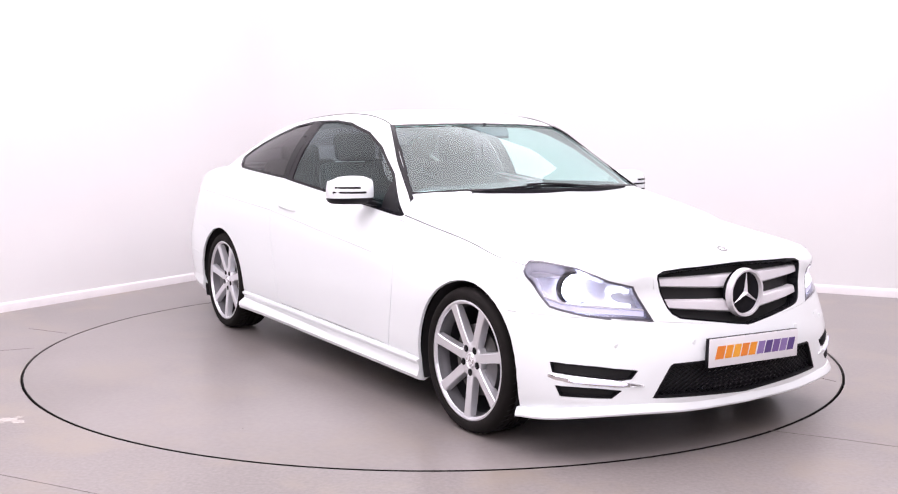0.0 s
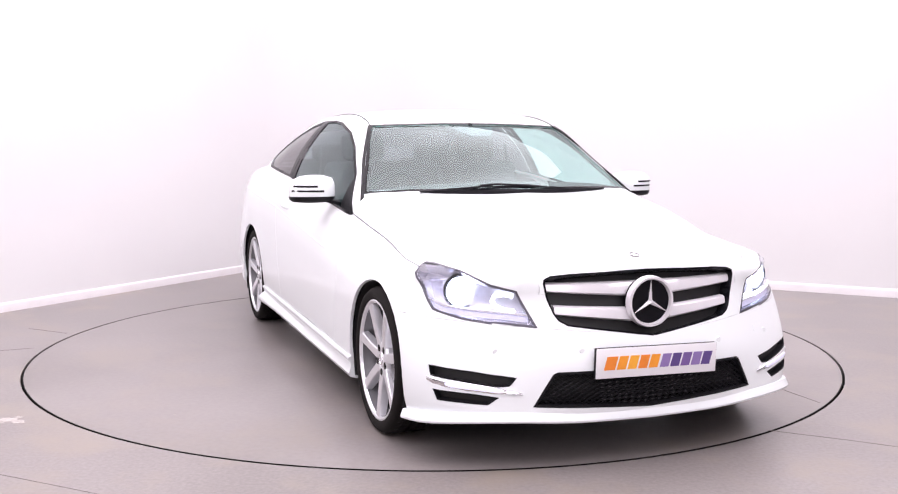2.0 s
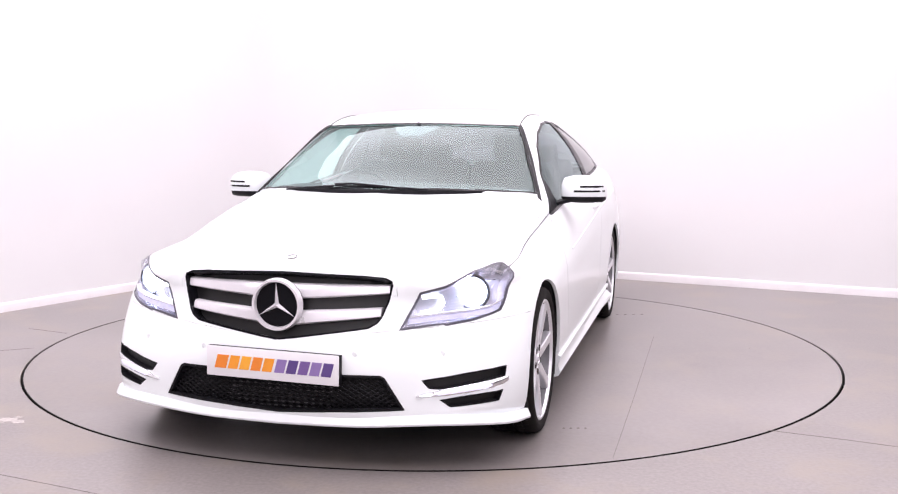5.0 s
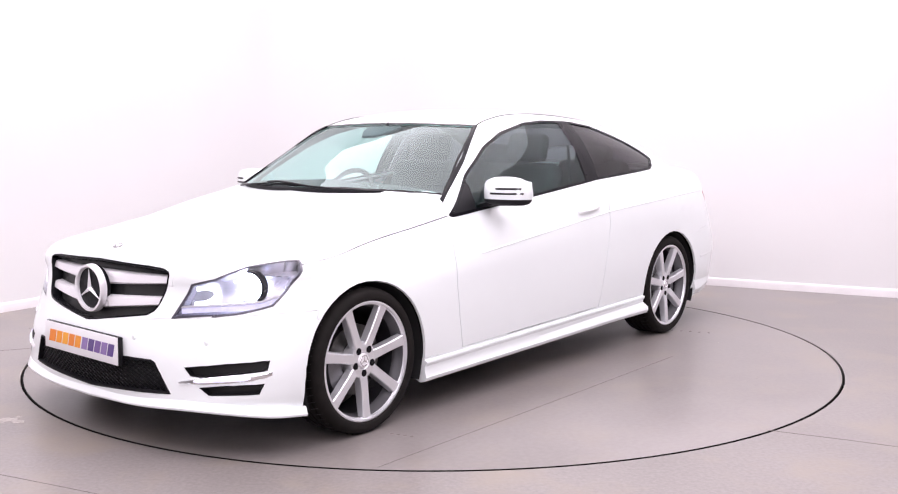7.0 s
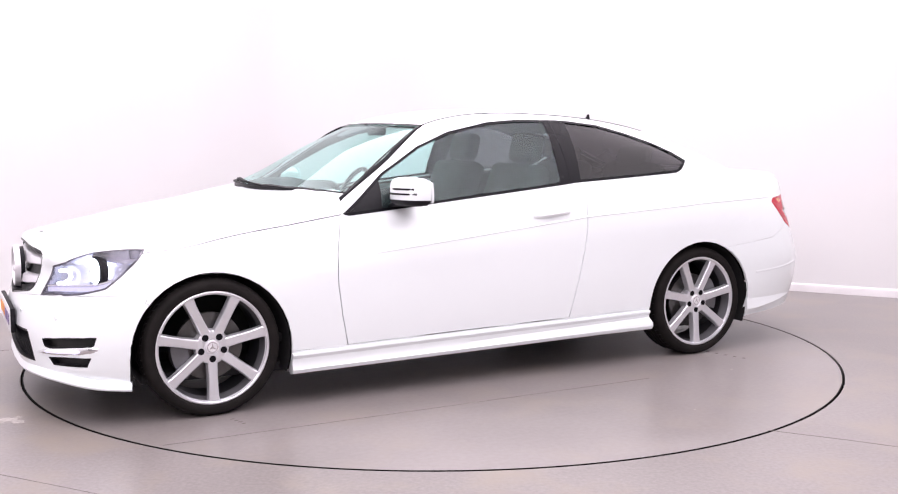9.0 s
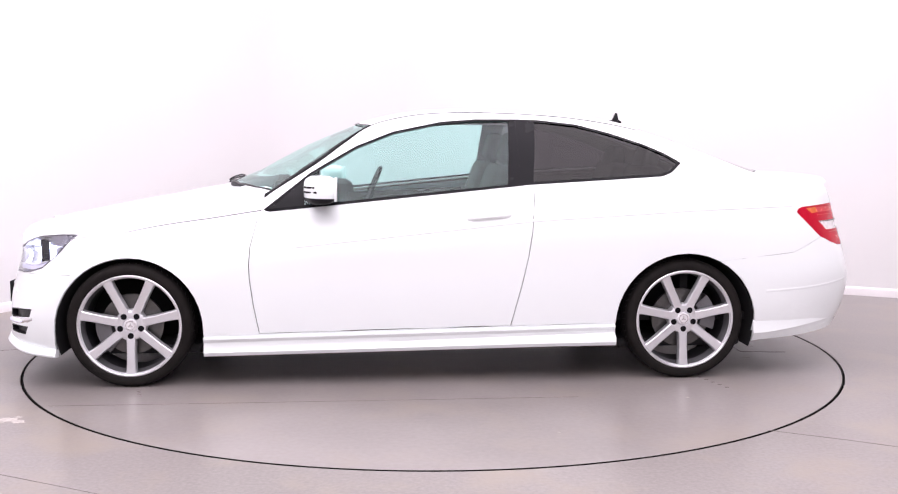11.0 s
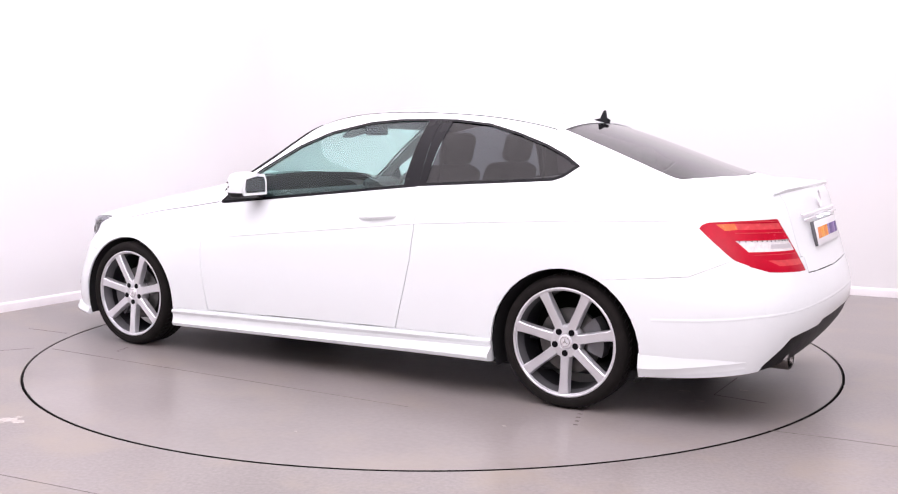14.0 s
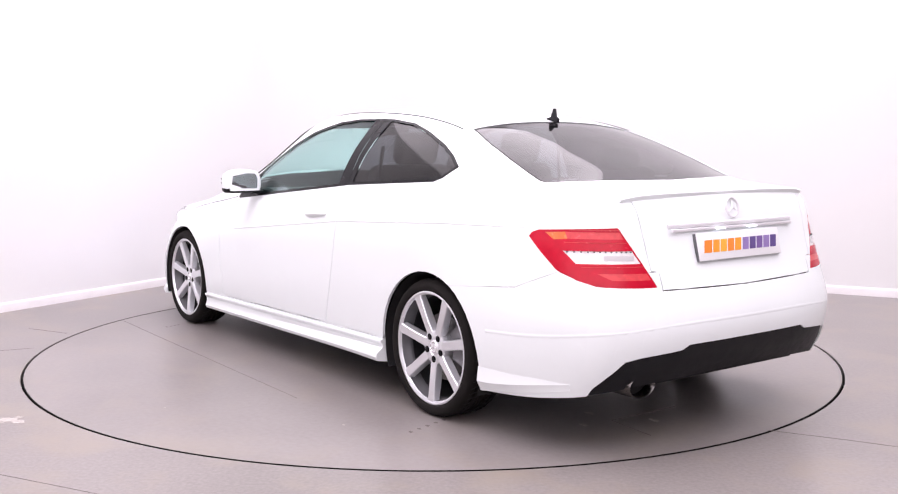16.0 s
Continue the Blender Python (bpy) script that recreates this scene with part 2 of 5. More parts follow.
def build_room():
    # floor sheet with the round opening of the turntable
    bm = bmesh.new()
    n = 144
    r0 = DISC_R + GAP
    inner, mid, outer = [], [], []
    for i in range(n):
        a = 2 * math.pi * i / n
        c, s = math.cos(a), math.sin(a)
        inner.append(bm.verts.new((r0 * c, r0 * s, 0)))
        mid.append(bm.verts.new((r0 * c, r0 * s, -0.08)))
        k = 11 / max(abs(c), abs(s))
        outer.append(bm.verts.new((k * c, k * s, 0)))
    for i in range(n):
        j = (i + 1) % n
        bm.faces.new((inner[i], outer[i], outer[j], inner[j]))
        bm.faces.new((mid[i], inner[i], inner[j], mid[j]))
    fl = finish("floor", bm, FLOOR, smooth=False)
    tagged(fl, "smooth grey sealed studio floor round the turntable", "floor", kind="structure")
    # sheet below the gap, its colour standing for the shade down there
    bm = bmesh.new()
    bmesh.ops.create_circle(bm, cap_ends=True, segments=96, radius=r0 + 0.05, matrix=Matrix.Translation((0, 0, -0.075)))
    tagged(finish("gap_shade_sheet", bm, PIT, smooth=False), "near-black sheet standing for the shade in the turntable gap", "floor", kind="structure")
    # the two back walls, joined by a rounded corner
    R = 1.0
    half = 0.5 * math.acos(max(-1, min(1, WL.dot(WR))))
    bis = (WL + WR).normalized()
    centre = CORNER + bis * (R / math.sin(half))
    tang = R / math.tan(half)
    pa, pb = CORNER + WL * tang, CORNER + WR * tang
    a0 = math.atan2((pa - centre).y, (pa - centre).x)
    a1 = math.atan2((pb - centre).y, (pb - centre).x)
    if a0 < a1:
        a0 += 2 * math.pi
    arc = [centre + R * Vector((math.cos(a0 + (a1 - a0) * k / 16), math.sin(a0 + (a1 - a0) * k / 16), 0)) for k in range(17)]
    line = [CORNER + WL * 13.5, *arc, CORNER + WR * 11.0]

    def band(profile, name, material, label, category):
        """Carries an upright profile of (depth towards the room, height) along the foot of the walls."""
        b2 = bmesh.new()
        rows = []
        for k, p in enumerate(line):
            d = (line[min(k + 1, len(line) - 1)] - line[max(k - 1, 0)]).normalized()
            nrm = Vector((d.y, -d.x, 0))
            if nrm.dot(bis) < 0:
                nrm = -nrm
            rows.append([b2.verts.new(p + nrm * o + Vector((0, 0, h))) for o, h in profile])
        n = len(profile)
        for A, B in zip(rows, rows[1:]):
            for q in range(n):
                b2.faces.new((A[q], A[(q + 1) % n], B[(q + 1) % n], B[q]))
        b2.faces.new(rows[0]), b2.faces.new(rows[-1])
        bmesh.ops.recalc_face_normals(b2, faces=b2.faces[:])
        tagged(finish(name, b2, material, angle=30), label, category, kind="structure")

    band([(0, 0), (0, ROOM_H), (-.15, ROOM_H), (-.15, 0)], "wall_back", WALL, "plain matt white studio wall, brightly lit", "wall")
    band([(-.002, 0), (.014, 0), (.014, .050), (.012, .058), (.006, .066), (-.002, .066)], "baseboard", SKIRT, "low white painted baseboard along the studio wall", "baseboard")
    for nm, c, sx, sy in (("wall_front", (0, -10.2, ROOM_H / 2), 22, 0.15), ("wall_side", (10.2, -3, ROOM_H / 2), 0.15, 14.2), ("wall_side_far", (-10.2, -5, ROOM_H / 2), 0.15, 10.2)):
        b4 = box((sx, sy, ROOM_H), c)
        tagged(finish(nm, b4, WALL, smooth=False), "plain white studio wall behind the camera", "wall", kind="structure")
    b5 = box((22, 16, 0.12), (0, -3, ROOM_H + 0.06))
    tagged(finish("ceiling", b5, CEIL, smooth=False), "white studio ceiling", "ceiling", kind="structure")


def build_turntable():
    t = thing("turntable", "round grey motorised turntable set flush in the floor", "turntable")
    bm = lathe([(0, -0.06), (DISC_R, -0.06), (DISC_R, -0.003), (DISC_R - 0.003, 0), (0, 0)], 160, axis="z")
    part("deck", bm, TABLE, t, angle=20)
    # added strip: covers the lit disc edge with the gap's painted shade
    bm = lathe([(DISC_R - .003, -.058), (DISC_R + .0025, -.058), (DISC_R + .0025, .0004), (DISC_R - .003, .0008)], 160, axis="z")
    part("edge_shade_strip", bm, PIT, t, "black strip added on the turntable edge to draw the gap's shade")
    return t


build_room()
TURNTABLE = build_turntable()


# ---- the car ----
CAR = thing("car", "white two-door coupe with silver seven-spoke wheels on the turntable", "car")

# control cage of the lower body, left half: eight rails from the sill to the middle of bonnet and boot,
# each from the front centre round the side to the rear centre
RAILS = [
    [(2.10, 0, .172), (2.09, .30, .177), (2.04, .56, .190), (1.93, .73, .178), (1.83, .81, .163), (1.70, .85, .150), (1.38, .85, .142), (1.0, .85, .150), (.5, .855, .158),
     (0, .857, .166), (-.5, .857, .173), (-1.0, .857, .180), (-1.38, .86, .17), (-1.75, .855, .188), (-2.05, .82, .215), (-2.24, .70, .245), (-2.32, .45, .27), (-2.34, 0, .28)],
    [(2.115, 0, .225), (2.105, .30, .225), (2.05, .56, .23), (1.95, .74, .24), (1.85, .825, .245), (1.70, .875, .25), (1.38, .88, .255), (1.0, .88, .257), (.5, .88, .265),
     (0, .88, .275), (-.5, .88, .283), (-1.0, .88, .292), (-1.38, .885, .30), (-1.75, .88, .30), (-2.05, .84, .32), (-2.27, .715, .34), (-2.375, .45, .36), (-2.40, 0, .37)],
    [(2.14, 0, .38), (2.12, .30, .38), (2.035, .56, .38), (1.93, .74, .38), (1.845, .825, .38), (1.70, .88, .39), (1.38, .888, .40), (1.0, .887, .40), (.5, .888, .40),
     (0, .888, .41), (-.5, .888, .42), (-1.0, .888, .43), (-1.38, .892, .44), (-1.75, .89, .43), (-2.06, .85, .44), (-2.29, .72, .46), (-2.40, .46, .47), (-2.425, 0, .475)],
    [(2.115, 0, .50), (2.09, .30, .51), (1.99, .56, .53), (1.88, .73, .54), (1.79, .81, .55), (1.65, .865, .56), (1.38, .89, .58), (1.0, .887, .55), (.5, .888, .55),
     (0, .889, .57), (-.5, .889, .59), (-1.0, .89, .61), (-1.38, .893, .62), (-1.75, .885, .60), (-2.06, .845, .58), (-2.285, .71, .575), (-2.385, .46, .575), (-2.41, 0, .58)],
    [(2.085, 0, .62), (2.06, .30, .62), (1.965, .56, .63), (1.84, .715, .645), (1.73, .79, .65), (1.58, .84, .655), (1.36, .862, .66), (1.0, .868, .66), (.5, .878, .70),
     (0, .88, .75), (-.5, .88, .80), (-1.0, .88, .83), (-1.38, .875, .855), (-1.75, .845, .875), (-2.03, .785, .875), (-2.25, .64, .80), (-2.325, .42, .78), (-2.335, 0, .78)],
    [(2.05, 0, .742), (2.035, .30, .735), (1.96, .55, .715), (1.82, .70, .735), (1.66, .775, .728), (1.50, .785, .738), (1.30, .79, .763), (1.0, .79, .803), (.5, .80, .870),
     (0, .80, .924), (-.5, .805, .971), (-1.0, .80, 1.0), (-1.38, .775, 1.02), (-1.75, .735, 1.012), (-2.05, .68, .995), (-2.2, .60, .985), (-2.27, .35, .99), (-2.285, 0, .995)],
    [(2.02, 0, .757), (1.97, .2, .765), (1.85, .35, .785), (1.68, .42, .81), (1.52, .45, .845), (1.40, .48, .86), (1.25, .60, .872), (.98, .63, .925), (.5, .63, 1.0),
     (0, .50, .95), (-.5, .50, .98), (-1.0, .50, 1.0), (-1.4, .48, 1.01), (-1.75, .45, 1.02), (-2.0, .40, 1.02), (-2.1, .35, 1.015), (-2.18, .20, 1.01), (-2.22, 0, 1.008)],
    [(1.97, 0, .772), (1.85, 0, .80), (1.70, 0, .83), (1.55, 0, .86), (1.42, 0, .885), (1.30, 0, .905), (1.18, 0, .93), (1.02, 0, .958), (.5, 0, 1.04),
     (0, 0, .95), (-.5, 0, .98), (-1.0, 0, 1.0), (-1.4, 0, 1.01), (-1.75, 0, 1.03), (-1.95, 0, 1.035), (-2.05, 0, 1.03), (-2.13, 0, 1.022), (-2.17, 0, 1.018)]]

# greenhouse tables along the car
G_X = [-2.05, -1.978, -1.82, -1.59, -1.40, -1.233, -1.06, -0.804, -0.477, -0.194, 0.028, 0.235, 0.519, 0.715, 0.81, 1.0, 1.109]
G_TOP = [1.018, 1.042, 1.098, 1.178, 1.246, 1.300, 1.335, 1.360, 1.380, 1.381, 1.360, 1.313, 1.202, 1.102, 1.050, .972, .930]
G_RAIL_Y = [.600, .610, .620, .610, .590, .570, .556, .547, .545, .545, .548, .565, .655, .737, .700, .55, .40]
G_RAIL_Z = [1.000, 1.008, 1.038, 1.125, 1.195, 1.248, 1.288, 1.325, 1.345, 1.346, 1.325, 1.265, 1.082, .940, .925, .90, .88]
B_X = [-2.05, -1.75, -1.38, -1.0, -0.5, 0, 0.5, 0.715, 1.109]
B_Y = [.64, .73, .777, .801, .806, .803, .801, .792, .70]
B_Z = [.96, .99, 1.01, .99, .96, .915, .862, .83, .76]


def body_grid():
    """The lower body's left half as a smooth grid; face layer 'row' tells the rails between which a face lies."""
    cols = [spline(r, 5, mirror_ends=True) for r in RAILS]
    grid = [spline([cols[k][i] for k in range(len(RAILS))], 4) for i in range(len(cols[0]))]
    for g in (grid[0], grid[-1]):
        for p in g:
            p.y = 0
    bm = bmesh.new()
    row = bm.faces.layers.int.new("row")
    V = [[bm.verts.new(p) for p in g] for g in grid]
    for i in range(len(V) - 1):
        for j in range(len(V[0]) - 1):
            f = bm.faces.new((V[i][j], V[i + 1][j], V[i + 1][j + 1], V[i][j + 1]))
            f[row] = j // 4
    for v in bm.verts:
        if abs(v.co.y) < 1e-4 or v.co.y < 0:
            v.co.y = 0
    bmesh.ops.remove_doubles(bm, verts=bm.verts[:], dist=1e-5)
    # the cabin has no lid at the belt
    lid = [f for f in bm.faces if f[row] >= 5 and -1.78 < f.calc_center_median().x < 0.70]
    bmesh.ops.delete(bm, geom=lid, context="FACES")
    return bm


def house_grid():
    """The greenhouse's left half; row 10: the side, row 11: roof and screens."""
    bm = bmesh.new()
    row = bm.faces.layers.int.new("row")
    xs = np.linspace(1.10, -2.05, 76)
    V = []
    for x in xs:
        yb, zb = curve1(B_X, B_Y, x), curve1(B_X, B_Z, x)
        yr, zr, zt = (curve1(G_X, t, x) for t in (G_RAIL_Y, G_RAIL_Z, G_TOP))
        col = []
        for k in range(11):
            u = k / 10
            bulge = 0.028 * math.sin(math.pi * u) * min(1, max(0, (zr - zb) / 0.3))
            col.append(bm.verts.new((x, yb + (yr - yb) * u + bulge, zb + (zr - zb) * u + bulge * 0.4)))
        for k in range(1, 13):
            u = 1 - (k / 12) ** 1.25
            col.append(bm.verts.new((x, yr * u if k < 12 else 0, zr + (zt - zr) * (1 - abs(u) ** 2.3))))
        V.append(col)
    for A, B in zip(V, V[1:]):
        for j in range(len(A) - 1):
            f = bm.faces.new((A[j], B[j], B[j + 1], A[j + 1]))
            f[row] = 10 if j < 10 else 11
    return bm


def inside(poly, p):
    hit = False
    for i in range(len(poly)):
        (x1, y1), (x2, y2) = poly[i], poly[i - 1]
        if (y1 > p[1]) != (y2 > p[1]) and p[0] < (x2 - x1) * (p[1] - y1) / (y2 - y1) + x1:
            hit = not hit
    return hit


AX = {"xz": (0, 2), "yz": (1, 2), "xy": (0, 1)}


def cut(bm, poly, plane, test):
    """Cuts a convex outline, drawn in one of the car's planes, into the faces that pass the test; returns the faces inside."""
    a, b = AX[plane]
    area = sum(poly[i - 1][0] * poly[i][1] - poly[i][0] * poly[i - 1][1] for i in range(len(poly)))
    P = poly if area > 0 else poly[::-1]
    faces = [f for f in bm.faces if test(f.calc_center_median(), f)]
    for i in range(len(P)):
        p, q = P[i - 1], P[i]
        no, co = [0, 0, 0], [0, 0, 0]
        no[a], no[b] = q[1] - p[1], -(q[0] - p[0])
        co[a], co[b] = p
        if Vector(no).length < 1e-7 or not faces:
            continue
        geom = list({v for f in faces for v in f.verts}) + list({e for f in faces for e in f.edges}) + faces
        r = bmesh.ops.bisect_plane(bm, geom=geom, dist=1e-5, plane_co=co, plane_no=Vector(no).normalized())
        keep = []
        for f in r["geom"]:
            if isinstance(f, bmesh.types.BMFace):
                c = f.calc_center_median() - Vector(co)
                if c.dot(Vector(no)) < 0:
                    keep.append(f)
        faces = keep
    return faces


def take(bm, faces):
    """Moves faces out of a mesh into a new one."""
    out = bmesh.new()
    layer = bm.faces.layers.int.get("row")
    lay2 = out.faces.layers.int.new("row")
    seen = {}
    for f in faces:
        vs = []
        for v in f.verts:
            if v not in seen:
                seen[v] = out.verts.new(v.co)
            vs.append(seen[v])
        g = out.faces.new(vs)
        g[lay2] = f[layer]
    bmesh.ops.dissolve_degenerate(out, dist=2e-4, edges=out.edges[:])
    bmesh.ops.delete(bm, geom=faces, context="FACES")
    loose = [v for v in bm.verts if not v.link_faces]
    bmesh.ops.delete(bm, geom=loose, context="VERTS")
    return out


def both(bm):
    """A half and its mirror image, joined on the middle plane."""
    r = bmesh.ops.duplicate(bm, geom=bm.verts[:] + bm.edges[:] + bm.faces[:])
    vs = [v for v in r["geom"] if isinstance(v, bmesh.types.BMVert)]
    fs = [f for f in r["geom"] if isinstance(f, bmesh.types.BMFace)]
    for v in vs:
        v.co.y = -v.co.y
    bmesh.ops.reverse_faces(bm, faces=fs)
    bmesh.ops.remove_doubles(bm, verts=[v for v in bm.verts if abs(v.co.y) < 2e-4], dist=1e-4)
    return bm


def mirrored(bm):
    out = bm.copy()
    for v in out.verts:
        v.co.y = -v.co.y
    bmesh.ops.reverse_faces(out, faces=out.faces[:])
    return out


def outward(bm):
    """Turns faces away from the car's inside."""
    bm.normal_update()
    flip = [f for f in bm.faces if f.normal.dot(f.calc_center_median() - Vector((f.calc_center_median().x * 0.8, 0, 0.55))) < 0]
    bmesh.ops.reverse_faces(bm, faces=flip)
    bm.normal_update()
    return bm


from mathutils.bvhtree import BVHTree


def smooth_skin(bm):
    bmesh.ops.recalc_face_normals(bm, faces=bm.faces[:])
    outward(bm)
    bm.faces.ensure_lookup_table()
    return bm, BVHTree.FromBMesh(bm)


BODY_BM, SKIN = smooth_skin(both(body_grid()))
HOUSE_BM, TOPSKIN = smooth_skin(both(house_grid()))


def skin_normal(co):
    """The smooth outward normal of the nearest place on the whole skin."""
    best = None
    for bm, tree in ((BODY_BM, SKIN), (HOUSE_BM, TOPSKIN)):
        h = tree.find_nearest(co)
        if best is None or h[3] < best[0] - 1e-4:
            best = (h[3], bm.faces[h[2]])
    n = Vector()
    for v in best[1].verts:
        n += v.normal / ((v.co - co).length + 1e-4)
    return n.normalized()


def rim_edges(bm):
    return [e for e in bm.edges if len(e.link_faces) == 1 and not all(abs(v.co.y) < 2e-4 for v in e.verts)]


def flange(bm, depth=0.012, gap=0.0, only=None):
    """Gives a panel's free edge a turned-in lip; gap: how far the edge stands back from its neighbour."""
    bm.normal_update()
    edges = [e for e in rim_edges(bm) if only is None or only(e)]
    verts = list({v for e in edges for v in e.verts})
    normals = {v: skin_normal(v.co) for v in verts}
    if gap:
        for v in verts:
            into = Vector()
            for f in v.link_faces:
                into += f.calc_center_median() - v.co
            into -= normals[v] * into.dot(normals[v])
            if into.length > 1e-6:
                v.co += into.normalized() * gap
    r = bmesh.ops.extrude_edge_only(bm, edges=edges)
    nv = [v for v in r["geom"] if isinstance(v, bmesh.types.BMVert)]
    for v in nv:
        v.co = v.co - skin_normal(v.co) * depth
    return bm


def shift(bm, d):
    """Moves a skin along its normals."""
    bm.normal_update()
    move = {v: skin_normal(v.co) * d for v in bm.verts}
    for v, m in move.items():
        v.co += m
    return bm


def inset_ring(bm, width):
    """Splits a skin into its border of that width and the rest."""
    r = bmesh.ops.inset_region(bm, faces=bm.faces[:], thickness=width, depth=0, use_boundary=True, use_even_offset=False)
    return take(bm, r["faces"])


def circle(cx, cz, r, n=28, a0=0, a1=2 * math.pi):
    return [(cx + r * math.cos(a0 + (a1 - a0) * i / n), cz + r * math.sin(a0 + (a1 - a0) * i / n)) for i in range(n)]


FRONT_AXLE, REAR_AXLE, HUB_Z, TYRE_R = 1.384, -1.386, 0.302, 0.306
ARCHES = [(FRONT_AXLE, 0.285, 0.356), (REAR_AXLE, 0.283, 0.362)]


# ---- body shell: cut into panels ----
DOOR_GLASS = [(.755, .851), (-.56, .983), (-.56, 1.317), (-.335, 1.317), (-.155, 1.303), (.091, 1.252), (.28, 1.178), (.505, 1.048)]
QUARTER = [(-.56, .985), (-1.28, 1.028), (-1.33, 1.046), (-1.392, 1.095), (-1.313, 1.143), (-1.201, 1.192), (-1.032, 1.248), (-.861, 1.292), (-.66, 1.314), (-.56, 1.317)]
DOOR = [(.735, .95), (.799, .688), (.805, .60), (.803, .538), (.785, .40), (.758, .261), (-.491, .285), (-.548, .497), (-.580, .64), (-.598, .76), (-.612, .99), (-.612, 1.1)]
GRILLE = [(-.01, .731), (.30, .724), (.391, .717), (.416, .706), (.420, .69), (.410, .635), (.388, .575), (.372, .552), (.341, .534), (-.01, .483)]
LOWER_GRILLE = [(-.01, .372), (.395, .370), (.408, .362), (.478, .242), (-.01, .212)]
VENT_UP = [(.532, .354), (.70, .372), (.812, .387), (.81, .346), (.60, .316), (.562, .320)]
VENT_LOW = [(.592, .283), (.70, .290), (.806, .303), (.792, .258), (.635, .250)]
HEADLIGHT = [(.447, .528), (.512, .663), (.60, .686), (.60, .544)]
HEADLIGHT_OUTER = [(.60, .53), (.60, .686), (.680, .733), (.724, .745), (.752, .743), (.80, .724), (1.0, .60), (1.0, .53)]
HEADLIGHT_SIDE = [(2.3, .50), (2.05, .525), (1.905, .551), (1.813, .581), (1.742, .640), (1.668, .716), (1.64, .745), (1.64, .80), (2.3, .80)]
TAILLIGHT = [(.485, .60), (.490, .655), (.605, .884), (1.2, .884), (1.2, .60)]
TAILLIGHT_SIDE = [(-1.975, .846), (-1.985, .862), (-2.01, .872), (-2.24, .884), (-2.6, .884), (-2.6, .655), (-2.36, .658), (-2.246, .668), (-2.184, .690), (-2.112, .722), (-2.056, .772)]
DIFFUSER = [(-.1, .43), (.36, .43), (.39, .412), (.39, 0), (-.1, 0)]
DIFFUSER_SIDE = [(.39, .412), (.563, .397), (.635, .382), (.686, .317), (.715, .276), (.76, .1), (.76, 0), (.39, 0)]
WINDSCREEN = [(.20, 0), (.20, .535), (.45, .640), (.70, .722), (.80, .60), (.90, .42), (.96, .22), (.98, -.01), (.20, -.01)]
BROW = [(.10, -.02), (.282, -.02), (.280, .10), (.270, .22), (.248, .36), (.215, .48), (.195, .545), (.10, .56)]
REAR_SCREEN = [(-1.222, -.01), (-1.218, .505), (-1.40, .558), (-1.60, .590), (-1.80, .606), (-1.83, .595), (-1.905, .44), (-1.955, .236), (-1.975, -.01)]


def side(c, f):
    return c.y > 0.3


def merge(a, b):
    """Joins two skins along their common edge."""
    seen = {v: a.verts.new(v.co) for v in b.verts}
    for f in b.faces:
        a.faces.new([seen[v] for v in f.verts])
    b.free()
    bmesh.ops.remove_doubles(a, verts=a.verts[:], dist=2e-4)
    return a


